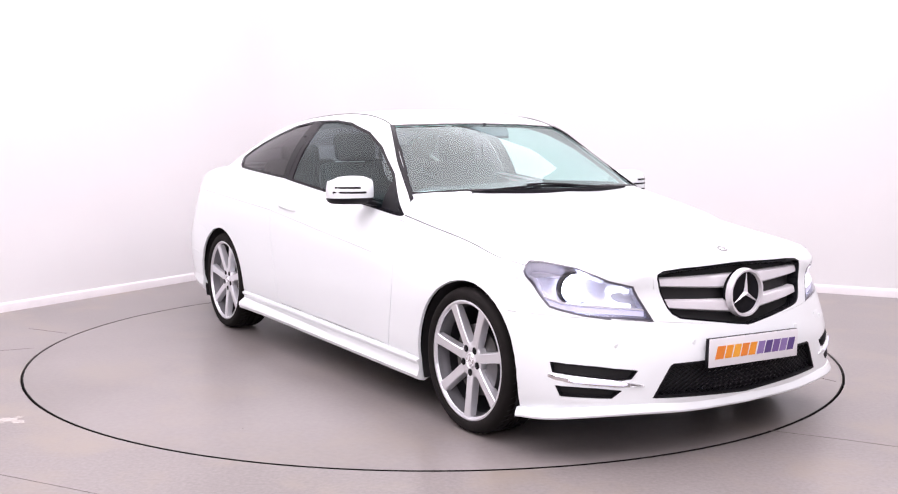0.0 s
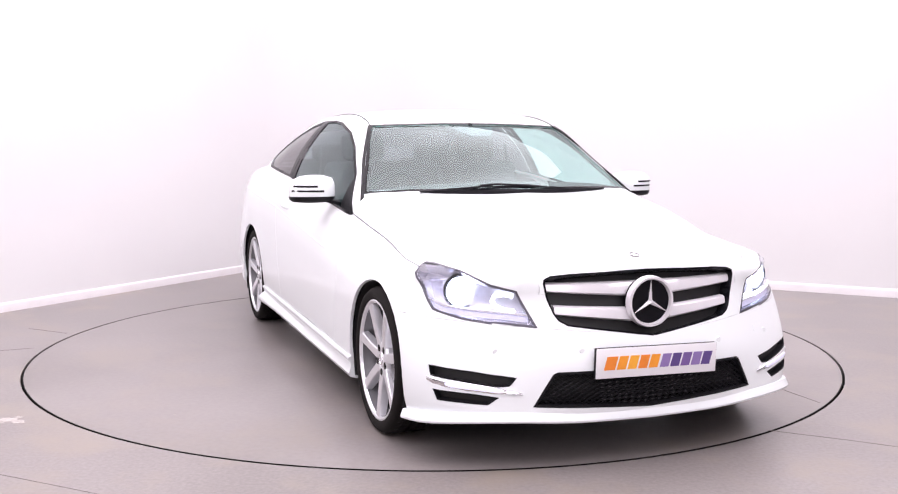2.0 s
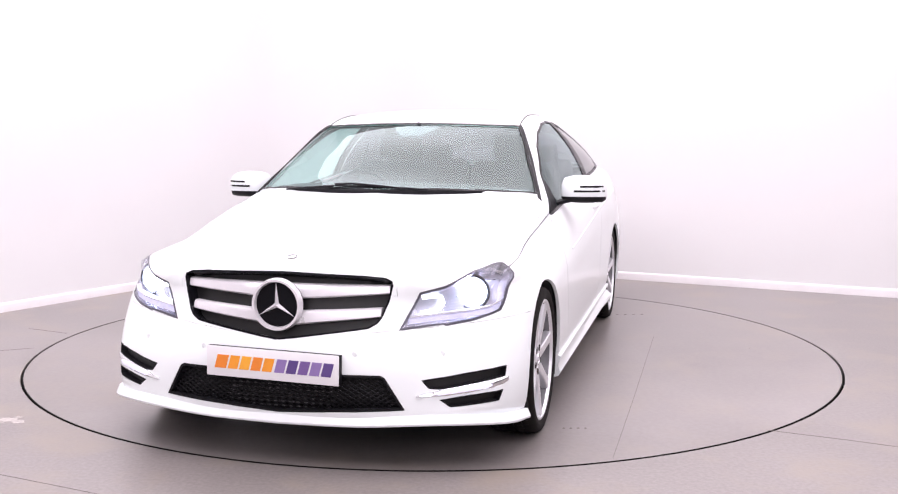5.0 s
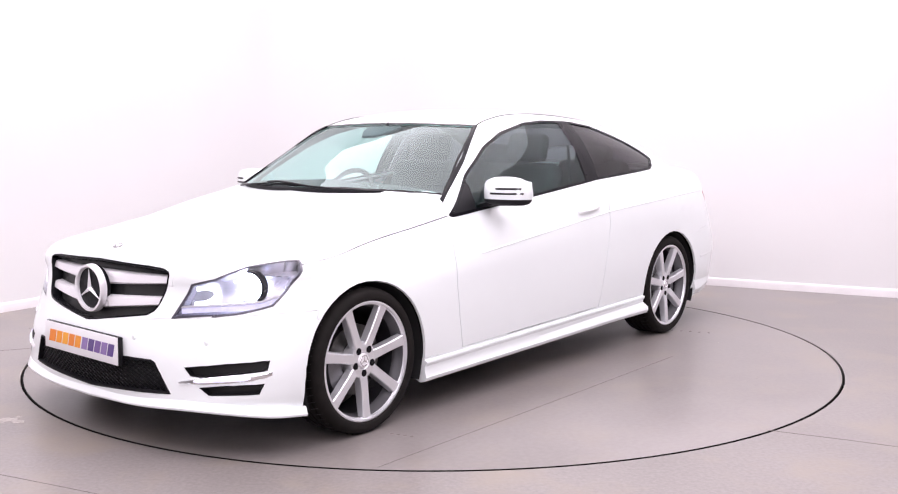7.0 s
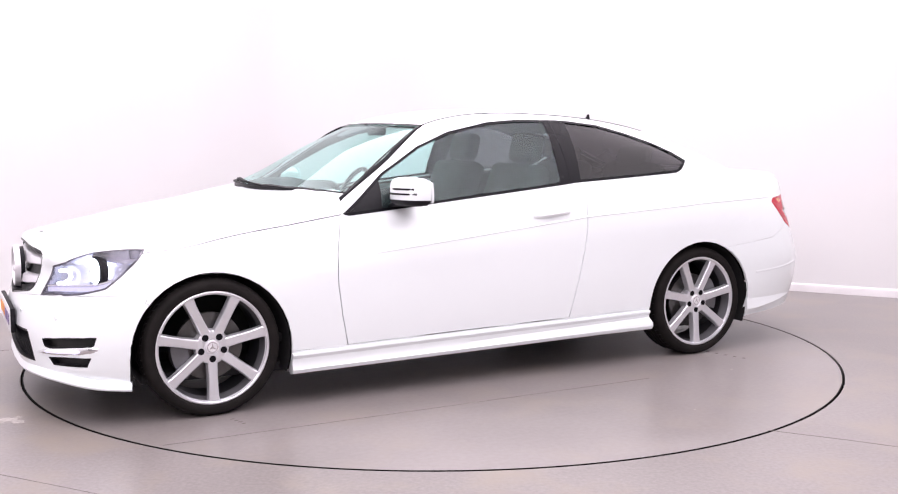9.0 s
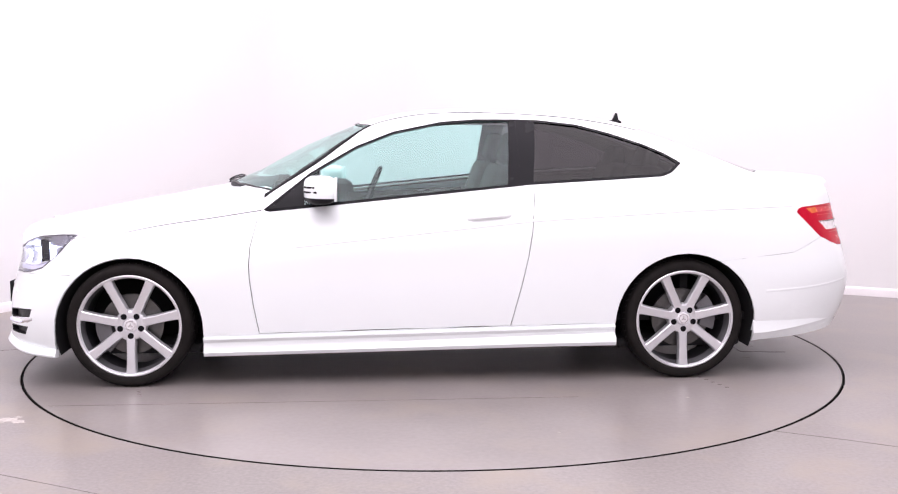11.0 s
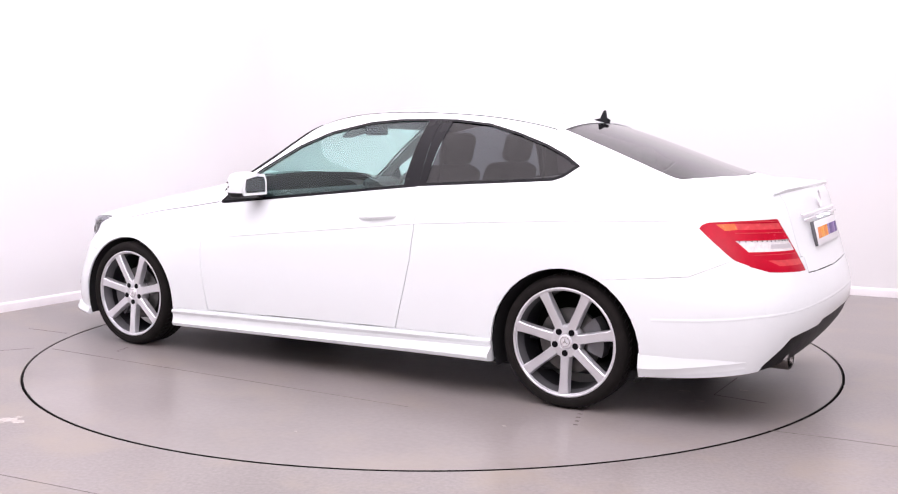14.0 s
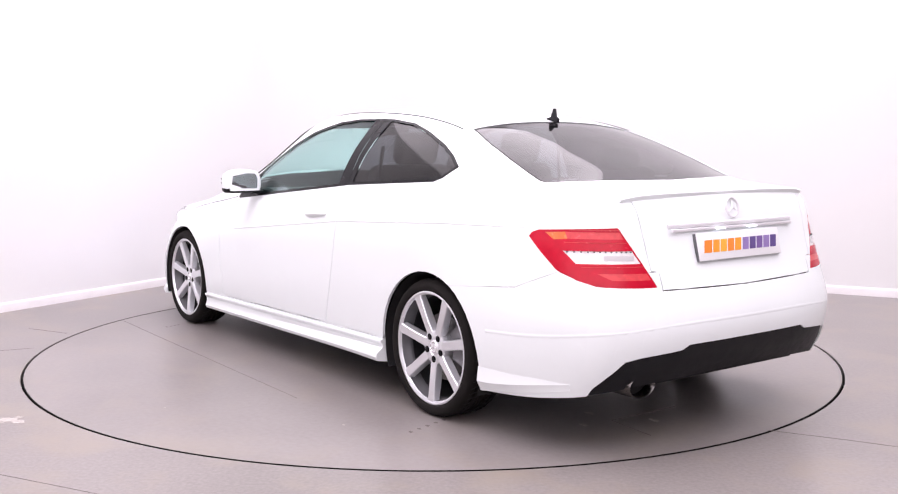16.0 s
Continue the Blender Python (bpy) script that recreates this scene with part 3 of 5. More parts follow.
def build_shell():
    body, house = body_grid(), house_grid()
    row = lambda b: b.faces.layers.int.get("row")
    out = {}
    for cx, cz, r in ARCHES:
        for poly in (circle(cx, cz, r, 40), [(cx - r, cz), (cx + r, cz), (cx + r, 0.0), (cx - r, 0.0)]):
            fs = cut(body, poly, "xz", lambda c, f: c.y > 0.55)
            take(body, fs).free()
    rb = row(body)
    out["door"] = take(body, cut(body, DOOR, "xz", lambda c, f: c.y > 0.55 and f[rb] < 5))
    front = lambda c, f: c.x > 1.62
    for key, poly in (("grille", GRILLE), ("lower_grille", LOWER_GRILLE), ("vent_up", VENT_UP), ("vent_low", VENT_LOW), ("headlight", HEADLIGHT)):
        out[key] = take(body, cut(body, poly, "yz", front))
    zone = set(cut(body, TAILLIGHT_SIDE, "xz", lambda c, f: c.x < -1.85 and c.y > 0.3 and c.z < 0.95))
    out["taillight"] = take(body, cut(body, TAILLIGHT, "yz", lambda c, f: f in zone))
    zone = set(cut(body, HEADLIGHT_SIDE, "xz", lambda c, f: c.x > 1.60 and c.y > 0.55))
    more = take(body, cut(body, HEADLIGHT_OUTER, "yz", lambda c, f: f in zone))
    out["headlight"] = merge(out["headlight"], more)
    behind = lambda c, f: c.x < -1.85
    out["diffuser"] = take(body, cut(body, DIFFUSER, "yz", behind))
    out["diffuser"] = merge(out["diffuser"], take(body, cut(body, DIFFUSER_SIDE, "yz", behind)))
    out["inner"] = body.copy()
    # sill, bumpers, bonnet, boot lid
    out["sill"] = take(body, cut(body, [(1.04, .10), (1.04, .2585), (.758, .2635), (-.491, .2875), (-1.03, .297), (-1.03, .10)], "xz", lambda c, f: c.y > 0.7))
    out["front_bumper"] = take(body, cut(body, [(-.1, .0), (1.0, .0), (1.0, .560), (.80, .555), (.452, .530), (-.1, .484)], "yz", lambda c, f: c.x > 1.66))
    out["rear_bumper"] = take(body, cut(body, [(-.1, .0), (.47, .0), (.47, .646), (-.1, .636)], "yz", lambda c, f: c.x < -1.70))
    out["rear_bumper"] = merge(out["rear_bumper"], take(body, cut(body, [(-1.95, .0), (-1.95, .645), (-2.116, .717), (-2.6, .717), (-2.6, .0)], "xz", lambda c, f: c.x < -1.80 and c.y > 0.469)))
    out["rear_bumper"] = merge(out["rear_bumper"], take(body, cut(body, [(-1.50, .0), (-1.50, .600), (-1.95, .645), (-1.95, .0)], "xz", lambda c, f: c.x < -1.45 and c.y > 0.469)))
    cut(body, [(-.2, .652), (.60, .664), (.60, 1.3), (-.2, 1.3)], "yz", lambda c, f: c.x > 1.6)
    rb = row(body)
    out["scuttle"] = take(body, cut(body, [(.30, -.1), (.955, -.1), (.935, .22), (.875, .42), (.79, .57), (.70, .67), (.30, .67)], "xy", lambda c, f: .60 < c.x < 1.05 and c.z > 0.80))
    out["bonnet"] = take(body, cut(body, [(2.2, -.1), (2.2, .20), (1.98, .485), (1.655, .782), (1.276, .772), (.731, .781), (.70, .5), (.70, -.1)], "xy", lambda c, f: c.x > 0.7 and c.z > 0.655))
    out["boot_lid"] = take(body, cut(body, [(-2.6, -.1), (-1.86, -.1), (-1.86, .47), (-1.978, .523), (-2.2, .607), (-2.25, .609), (-2.36, .50), (-2.6, .45)], "xy", lambda c, f: c.x < -1.8 and c.z > 0.55))
    out["body"] = body
    sidef = lambda c, f: f[row(house)] == 10
    out["door_glass"] = take(house, cut(house, DOOR_GLASS, "xz", sidef))
    out["quarter"] = take(house, cut(house, QUARTER, "xz", sidef))
    roof = lambda c, f: f[row(house)] == 11
    out["windscreen"] = take(house, cut(house, WINDSCREEN, "xy", roof))
    out["rear_screen"] = take(house, cut(house, REAR_SCREEN, "xy", roof))
    # the roof's front edge bows forward over the windscreen
    brow = take(out["windscreen"], cut(out["windscreen"], BROW, "xy", lambda c, f: True))
    house = merge(house, brow)
    dead = [f for f in house.faces if f.calc_center_median().x > 0.86 or (f.calc_center_median().z < 0.99 and f.calc_center_median().x < -1.9)]
    bmesh.ops.delete(house, geom=dead, context="FACES")
    out["house"] = house
    for k in ("body", "front_bumper", "rear_bumper", "bonnet", "boot_lid", "house", "windscreen", "rear_screen", "grille", "lower_grille", "diffuser", "inner", "scuttle"):
        both(out[k])
    for b in out.values():
        outward(b)
    return out


S = build_shell()


def pair(name, bm, material, label="", parent=None, **kw):
    """A left part and its mirror image on the right."""
    m = mirrored(bm)
    a = part(name, bm, material, parent[0] if parent else CAR, label, **kw)
    b = part(name, m, material, parent[1] if parent else CAR, label, **kw)
    return a, b


WINGS = take(S["body"], [f for f in S["body"].faces if f.calc_center_median().x > 0.1])
part("front_body_shell", flange(WINGS, 0.013), PAINT, CAR, "white front wing panelwork", angle=50)
part("rear_body_shell", flange(S["body"], 0.013), PAINT, CAR, "white rear quarter panelwork", angle=50)
DOORS = pair("door", flange(S["door"], 0.014, 0.0042), PAINT, angle=50)
pair("sill", flange(S["sill"], 0.017, 0.0050), PAINT, "white sill panel", angle=50)


def side_skirt():
    """The moulded skirt below the door: sharp upper edge, hollow flank, flared foot."""
    secs = []
    for x in np.linspace(1.028, -1.022, 42):
        u = (1.028 - x) / 2.05
        top = .2585 + .0385 * u - .010
        foot = .148 + .032 * u
        out = .006 + .010 * u + .016 * max(0, u - .75) ** 2 * 16
        mid = foot + (top - foot) * (.40 + .22 * max(0, u - .45))
        y = .882
        secs.append([(x, y - .010, top), (x, y + .009, top - .006), (x, y + .010, top - .014), (x, y - .001, top - .030), (x, y - .002, mid + .010),
                     (x, y + out, mid - .016), (x, y + out + .003, foot + .022), (x, y + out - .006, foot + .004), (x, y - .030, foot - .004), (x, y - .060, foot + .010)])
    return loft(secs)


pair("side_skirt", side_skirt(), PAINT, "white moulded side skirt", angle=28)
part("front_bumper", (flange(S["front_bumper"], 0.013, 0.0018)), PAINT, CAR, angle=50)
part("rear_bumper", (flange(S["rear_bumper"], 0.013, 0.0018)), PAINT, CAR, angle=50)
part("bonnet", (flange(S["bonnet"], 0.016, 0.0020)), PAINT, CAR, angle=50)
part("boot_lid", (flange(S["boot_lid"], 0.013, 0.0036)), PAINT, CAR, angle=50)
HEADLINER = shift(S["house"].copy(), -0.022)
part("roof", (flange(S["house"], 0.012)), PAINT, CAR, "white roof with pillars", angle=50)

# glass with dark borders
ring = inset_ring(S["windscreen"], 0.013)
part("windscreen_seal", (shift(ring, 0.003)), GLOSSBLACK, CAR)
part("windscreen", (shift(S["windscreen"], -0.004)), SCREEN, CAR, "lightly tinted windscreen")
ring = inset_ring(S["rear_screen"], 0.012)
part("rear_screen_seal", (shift(ring, -0.003)), GLOSSBLACK, CAR)
part("rear_screen", (shift(S["rear_screen"], -0.004)), PRIVACY, CAR, "dark tinted rear screen")
ring = inset_ring(S["door_glass"], 0.015)
pair("window_trim", shift(ring, 0.001), GLOSSBLACK, "black window trim")
sail = take(S["door_glass"], cut(S["door_glass"], [(.9, .7), (.9, 1.3), (.50, 1.3), (.555, .7)], "xz", lambda c, f: True))
pair("mirror_base_panel", shift(sail, 0.0), BLACK, "black plastic triangle at the mirror")
bp = take(S["door_glass"], cut(S["door_glass"], [(-.515, 1.4), (-.475, .9), (-.7, .9), (-.7, 1.4)], "xz", lambda c, f: True))
pair("door_pillar_trim", shift(bp, 0.0), GLOSSBLACK)
pair("door_window", shift(S["door_glass"], -0.004), GLASS, "green tinted door window", parent=DOORS)
ring = inset_ring(S["quarter"], 0.015)
pair("quarter_trim", shift(ring, 0.001), GLOSSBLACK, "black window trim")
bp = take(S["quarter"], cut(S["quarter"], [(-.50, .9), (-.50, 1.4), (-.655, 1.4), (-.600, .9)], "xz", lambda c, f: True))
pair("pillar_trim", shift(bp, 0.0), GLOSSBLACK, "black middle pillar cover")
pair("quarter_window", shift(S["quarter"], -0.004), PRIVACY, "dark tinted rear side window")
part("inner_shell", (shift(S["inner"], -0.016)), DARK, CAR, "dark inside of the body panels")
part("diffuser", (flange(shift(S["diffuser"], -0.008), 0.03)), BLACK, CAR, "black plastic rear diffuser")


# ---- wheels ----
def build_wheel():
    """A road wheel about the y axis, its face towards +y."""
    w = new("wheel")
    tyre = lathe([(.243, .078), (.252, .098), (.262, .1035), (.280, .105), (.292, .101), (.300, .090), (.3045, .074), (.3055, .060), (.299, .058), (.299, .050), (.306, .048), (.3065, .024), (.299, .022), (.299, .013), (.3065, .011),
                  (.3065, -.011), (.299, -.013), (.299, -.022), (.3065, -.024), (.306, -.048), (.299, -.050), (.299, -.058), (.3055, -.060), (.3045, -.074), (.300, -.090), (.292, -.101), (.270, -.104), (.252, -.098), (.243, -.078)], 96)
    part("tyre", tyre, RUBBER, w, "black low-profile tyre")
    tread = bmesh.new()
    for i in range(60):
        a = 2 * math.pi * i / 60
        for y, tw in ((.058, .10), (-.058, -.10)):
            box((.0030, .050, .0030), (.3052 * math.cos(a), y * .9, .3052 * math.sin(a)), rot=Matrix.Rotation(-a + math.pi / 2, 4, "Y") @ Matrix.Rotation(tw * 3, 4, "Z"), bm=tread)
    tagged(part("tread_groove", tread, DARK, w), kind="stuff")
    rim = lathe([(.2475, .080), (.2535, .090), (.252, .097), (.246, .099), (.2405, .0965), (.2385, .090), (.2365, .0895), (.2350, .086)], 96)
    part("rim", rim, ALLOY, w, "silver alloy rim")
    # the rim's inner wall, its shade painted in as darker grey
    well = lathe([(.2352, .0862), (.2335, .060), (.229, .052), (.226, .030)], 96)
    part("rim_well", well, ALLOYDARK, w, "inner wall of the silver rim, its shade put into a darker grey")
    # barrel, coloured as dark as the shade between the spokes
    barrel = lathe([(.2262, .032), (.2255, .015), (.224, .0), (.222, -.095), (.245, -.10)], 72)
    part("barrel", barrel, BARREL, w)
    hub = bmesh.new()
    lathe([(0, .070), (.034, .070), (.038, .074), (.064, .076), (.074, .072), (.080, .058), (.076, .02), (0, .02)], 60, bm=hub)
    part("hub", hub, ALLOY, w)
    for i in range(7):
        a = -math.pi / 2 + 2 * math.pi * i / 7
        s = bmesh.new()
        secs = []
        for r, hw, d, dep in ((.050, .0235, .074, .03), (.085, .0210, .079, .034), (.13, .0200, .084, .036), (.18, .0205, .088, .034), (.215, .0222, .091, .030), (.242, .0255, .093, .024)):
            secs.append([s.verts.new(p) for p in ((r, d - .004, -hw), (r, d, -hw * .82), (r, d, hw * .82), (r, d - .004, hw), (r, d - dep, hw * 1.18), (r, d - dep, -hw * 1.18))])
        for A, B in zip(secs, secs[1:]):
            for k in range(6):
                s.faces.new((A[k], A[(k + 1) % 6], B[(k + 1) % 6], B[k]))
        s.faces.new(secs[0]), s.faces.new(secs[-1])
        bmesh.ops.recalc_face_normals(s, faces=s.faces[:])
        s.transform(Matrix.Rotation(-a, 4, "Y"))
        part("spoke", s, ALLOY, w, angle=25)
    for i in range(5):
        a = -math.pi / 2 + 2 * math.pi * i / 5
        b = lathe([(0, .0775), (.0115, .0775), (.0150, .0765), (.0150, .06)], 16)
        b.transform(Matrix.Translation((.053 * math.cos(a), 0, .053 * math.sin(a))))
        part("bolt_recess", b, GLOSSBLACK, w)
    cap = lathe([(0, .0775), (.022, .0775), (.029, .0765), (.032, .073), (.032, .06)], 32)
    part("centre_cap", cap, SILVER, w, "silver hub cap")
    ringm = lathe([(.0195, .0775), (.0205, .0795), (.0235, .0795), (.0245, .0775)], 32)
    for k in range(3):
        a = math.pi / 2 + k * 2 * math.pi / 3
        prism([(.021 * math.cos(a), .021 * math.sin(a)), (.004 * math.cos(a + 1.05), .004 * math.sin(a + 1.05)), (0, 0), (.004 * math.cos(a - 1.05), .004 * math.sin(a - 1.05))], .0775, .0790, bm=ringm)
    part("cap_emblem", ringm, CHROME, w, "chrome ring emblem", smooth=False)
    return w


def build_brake(parent, x, sign):
    b = lathe([(.05, .0), (.15, .0), (.15, -.022), (.05, -.022)], 48)
    b.transform(Matrix.Translation((x, sign * .79, HUB_Z)))
    part("brake_disc", b, DISCMETAL, parent)
    c = prism([(.10 * math.cos(a), .10 * math.sin(a)) for a in np.linspace(-.55, .55, 8)] + [(.175 * math.cos(a), .175 * math.sin(a)) for a in np.linspace(.55, -.55, 8)], -.05, .03)
    c.transform(Matrix.Translation((x, sign * .785, HUB_Z)) @ Matrix.Rotation(.35 if x > 0 else math.pi + .2, 4, "Y"))
    part("brake_caliper", c, ALLOYDARK, parent, "grey brake caliper")


def liner(cx, cz, r, sign):
    """The dark inside of a wheel arch."""
    out = bmesh.new()
    arc = [(cx + (r - .004) * math.cos(a), cz + (r - .004) * math.sin(a)) for a in np.linspace(-.35, math.pi + .35, 28)]
    o = [out.verts.new((x, sign * .868, z)) for x, z in arc]
    i = [out.verts.new((x, sign * .50, z)) for x, z in arc]
    for k in range(len(arc) - 1):
        out.faces.new((o[k], o[k + 1], i[k + 1], i[k]))
    out.faces.new(i)
    return out


WHEEL = build_wheel()
WHEEL.parent = CAR
WHEEL.matrix_basis = pose(FRONT_AXLE, .772, HUB_Z + .003)
for x, y, rz in ((REAR_AXLE, .772, 0), (FRONT_AXLE, -.772, 180), (REAR_AXLE, -.772, 180)):
    copy_thing(WHEEL, pose(x, y, HUB_Z + .003, 0, 0, rz))
for x in (FRONT_AXLE, REAR_AXLE):
    for sgn in (1, -1):
        build_brake(CAR, x, sgn)
for a in ARCHES:
    for sgn in (1, -1):
        part("arch_liner", liner(*a, sgn), DARK, CAR, "dark wheel arch liner")
under = box((3.40, 1.52, .05), (-.02, 0, .168), bevel=.02)
box((.34, 1.06, .03), (1.85, 0, .198), bevel=.01, bm=under)
box((.30, 1.0, .04), (-2.12, 0, .27), bevel=.01, bm=under)
part("underbody", under, DARK, CAR, "dark underbody")


# ---- places on the body's skin ----
def front_x(y, z):
    h = SKIN.ray_cast(Vector((4, y, z)), Vector((-1, 0, 0)))
    return h[0].x if h[0] else 1.7


def rear_x(y, z):
    h = SKIN.ray_cast(Vector((-4, y, z)), Vector((1, 0, 0)))
    return h[0].x if h[0] else -2.0


def side_y(x, z):
    h = SKIN.ray_cast(Vector((x, 3, z)), Vector((0, -1, 0)))
    return h[0].y if h[0] else 0.87


def top_z(x, y):
    h = TOPSKIN.ray_cast(Vector((x, y, 3)), Vector((0, 0, -1)))
    return h[0].z if h[0] else 0.95


GRILLEBLACK = mat("black_grille_mesh", (0.006, 0.006, 0.007), 0.5, noise_amount=0.2, noise_scale=40)
LAMPGREY = mat("headlight_bowl", (0.58, 0.58, 0.64), 0.25, 0.5, noise_amount=0.1, noise_scale=18)
LAMPDARK = mat("headlight_bezel", (0.09, 0.088, 0.11), 0.35, 0.3, noise_amount=0.15, noise_scale=18)
XENON = mat("lit_xenon_lens", (0.9, 0.9, 0.95), 0.2, emit=(0.66, 0.72, 1.0), emit_strength=55)
LED = mat("lit_led_strip", (0.9, 0.9, 0.95), 0.2, emit=(0.85, 0.88, 1.0), emit_strength=2.6)
DRL = mat("daylight_led_bar", (0.8, 0.8, 0.84), 0.2, noise_amount=0.08, noise_scale=60, emit=(0.55, 0.55, 1.0), emit_strength=0.35)
RED = mat("red_lamp_plastic", (0.48, 0.004, 0.024), 0.25, spec=0.3, noise_amount=0.08, noise_scale=30, bump=0.1)
REDPALE = mat("pale_red_reflector", (0.62, 0.065, 0.075), 0.25, spec=0.3, noise_amount=0.1, noise_scale=45)
AMBER = mat("amber_reflector", (0.70, 0.16, 0.04), 0.25, coat=0.5, noise_amount=0.1, noise_scale=45)
WHITELENS = mat("clear_reversing_lens", (0.78, 0.76, 0.76), 0.2, coat=0.5, noise_amount=0.12, noise_scale=60)
PLATE = mat("white_plate", (0.80, 0.80, 0.82), 0.35, coat=0.3, noise_amount=0.02, noise_scale=6)
ORANGE = [mat("orange_print_" + n, c, 0.45, noise_amount=0.05, noise_scale=40) for n, c in
          (("deep", (0.80, 0.24, 0.03)), ("mid", (0.85, 0.32, 0.03)), ("light", (0.88, 0.40, 0.04)))]
PURPLE = [mat("purple_print_" + n, c, 0.45, noise_amount=0.05, noise_scale=40) for n, c in
          (("deep", (0.10, 0.06, 0.22)), ("mid", (0.17, 0.10, 0.30)), ("light", (0.26, 0.18, 0.42)))]
LEATHER = mat("black_leather", (0.022, 0.021, 0.024), 0.6, spec=0.3, noise_amount=0.15, noise_scale=12, bump=0.06, bump_scale=60)
DASH = mat("dark_dashboard_plastic", (0.035, 0.034, 0.038), 0.75, spec=0.3, noise_amount=0.1, noise_scale=12, bump=0.06, bump_scale=60)
LINING = mat("grey_headliner", (0.24, 0.235, 0.235), 0.9, noise_amount=0.05, noise_scale=20)
MIRRORGLASS = mat("mirror_glass", (0.8, 0.8, 0.82), 0.02, 1.0)


def bar_across(ys, z_of, h_of, x_of, depth=0.02, lean=0.0):
    """A bar that follows the nose: rounded front, height and place given along y."""
    secs = []
    for y in ys:
        x, z, h = x_of(y), z_of(y), h_of(y) / 2
        secs.append([(x - depth, y, z - h), (x - .008, y, z - h), (x, y, z - h * .72), (x + .002 - lean * .5, y, z), (x - lean * .8, y, z + h * .72), (x - .008 - lean, y, z + h), (x - depth, y, z + h)])
    return loft(secs)


def star(r, thick, x, cy, cz, bm):
    """Three tapered ridged arms."""
    for k in range(3):
        a = math.pi / 2 + k * 2 * math.pi / 3
        def p(rad, ang, dx):
            return bm.verts.new((x + dx, cy + rad * math.cos(ang), cz + rad * math.sin(ang)))
        tip, l, rr, c = p(r, a, thick * .3), p(r * .115, a + math.pi / 3, 0), p(r * .115, a - math.pi / 3, 0), p(0, 0, thick)
        back = p(0, 0, -thick * .3)
        for f in ((tip, l, c), (tip, c, rr), (l, tip, back), (tip, rr, back)):
            bm.faces.new(f)
    return bm


def emblem_ring(x, cy, cz, r, w, depth, bm=None):
    b = lathe([(r - w, 0), (r - w * .75, depth), (r - w * .25, depth), (r, 0), (r, -.01), (r - w, -.01), (r - w, 0)], 56, axis="x", bm=bm)
    b.transform(Matrix.Translation((x, cy, cz)))
    return b


# ---- front ----
ring = inset_ring(S["grille"], 0.007)
part("grille_surround", (flange(ring, 0.05)), GLOSSBLACK, CAR, "gloss black grille surround")
part("grille_mesh", (shift(S["grille"], -0.045)), GRILLEBLACK, CAR, "black grille mesh")
fan = np.linspace(-1, 1, 25)
part("grille_louvre", bar_across([.405 * k for k in fan], lambda y: .672 - .016 * (1 - abs(y) / .405), lambda y: .033 + .026 * (1 - abs(y) / .405), lambda y: front_x(y, .665) - .012, .04, .008), SILVER, CAR, "broad silver grille louvre")
part("grille_louvre", bar_across([.378 * k for k in fan], lambda y: .588 - .031 * (1 - abs(y) / .378), lambda y: .033 + .022 * (1 - abs(y) / .378), lambda y: front_x(y, .575) - .014, .04, .008), SILVER, CAR, "broad silver grille louvre")
EX = front_x(0, .612) + .006
back = lathe([(0, .002), (.088, .002), (.092, -.03), (0, -.03)], 56, axis="x")
back.transform(Matrix.Translation((EX, -.006, .612)))
part("emblem_back", back, GLOSSBLACK, CAR)
part("emblem_ring", emblem_ring(EX, -.006, .612, .099, .017, .016), SILVER, CAR, "chrome emblem ring")
part("emblem_star", star(.086, .014, EX + .004, -.006, .612, bmesh.new()), SILVER, CAR, "chrome three-armed emblem", smooth=False)
hb = emblem_ring(0, 0, 0, .023, .005, .003)
hb.transform(Matrix.Translation((1.967, 0, .776)) @ Matrix.Rotation(radians(-76), 4, "Y"))
part("bonnet_emblem", hb, CHROME, CAR, "small round bonnet emblem")

ring = inset_ring(S["lower_grille"], 0.008)
part("lower_intake_edge", (flange(ring, 0.05)), BLACK, CAR)
part("lower_intake_back", (shift(S["lower_grille"], -0.05)), GRILLEBLACK, CAR, "dark intake behind the mesh")


def mesh_grid(poly, step, slope):
    """A lattice of slanting bars inside a convex outline of the nose."""
    bm = bmesh.new()
    full = poly + [(-y, z) for y, z in reversed(poly)]
    for sgn in (1, -1):
        for k in range(-60, 61):
            run = []
            for z in np.linspace(.205, .375, 18):
                y = k * step + sgn * (z - .29) / slope
                if inside(full, (y, z)):
                    run.append((front_x(y, z) - .018, y, z))
            if len(run) > 2:
                tube([run[0], run[len(run) // 2], run[-1]], .0032, 5, bm)
    return bm


tagged(part("intake_mesh", mesh_grid([(.005, .372), (.395, .370), (.408, .362), (.478, .242), (.005, .212)], .030, .62), BLACK, CAR, "black lattice intake mesh"), kind="stuff")
duct = bmesh.new()
for k in range(7):
    z = .232 + k * .016
    box((.008, .42, .0035), (front_x(0, .3) - .042, 0, z), bm=duct)
tagged(part("radiator_fins", duct, ALLOYDARK, CAR, "grey radiator fins"), kind="stuff")
for key in ("vent_up", "vent_low"):
    ring = inset_ring(S[key], 0.004)
    pair("vent_edge", flange(ring, 0.03), BLACK)
    pair("vent_back", shift(S[key], -0.028), GRILLEBLACK, "black bumper vent")
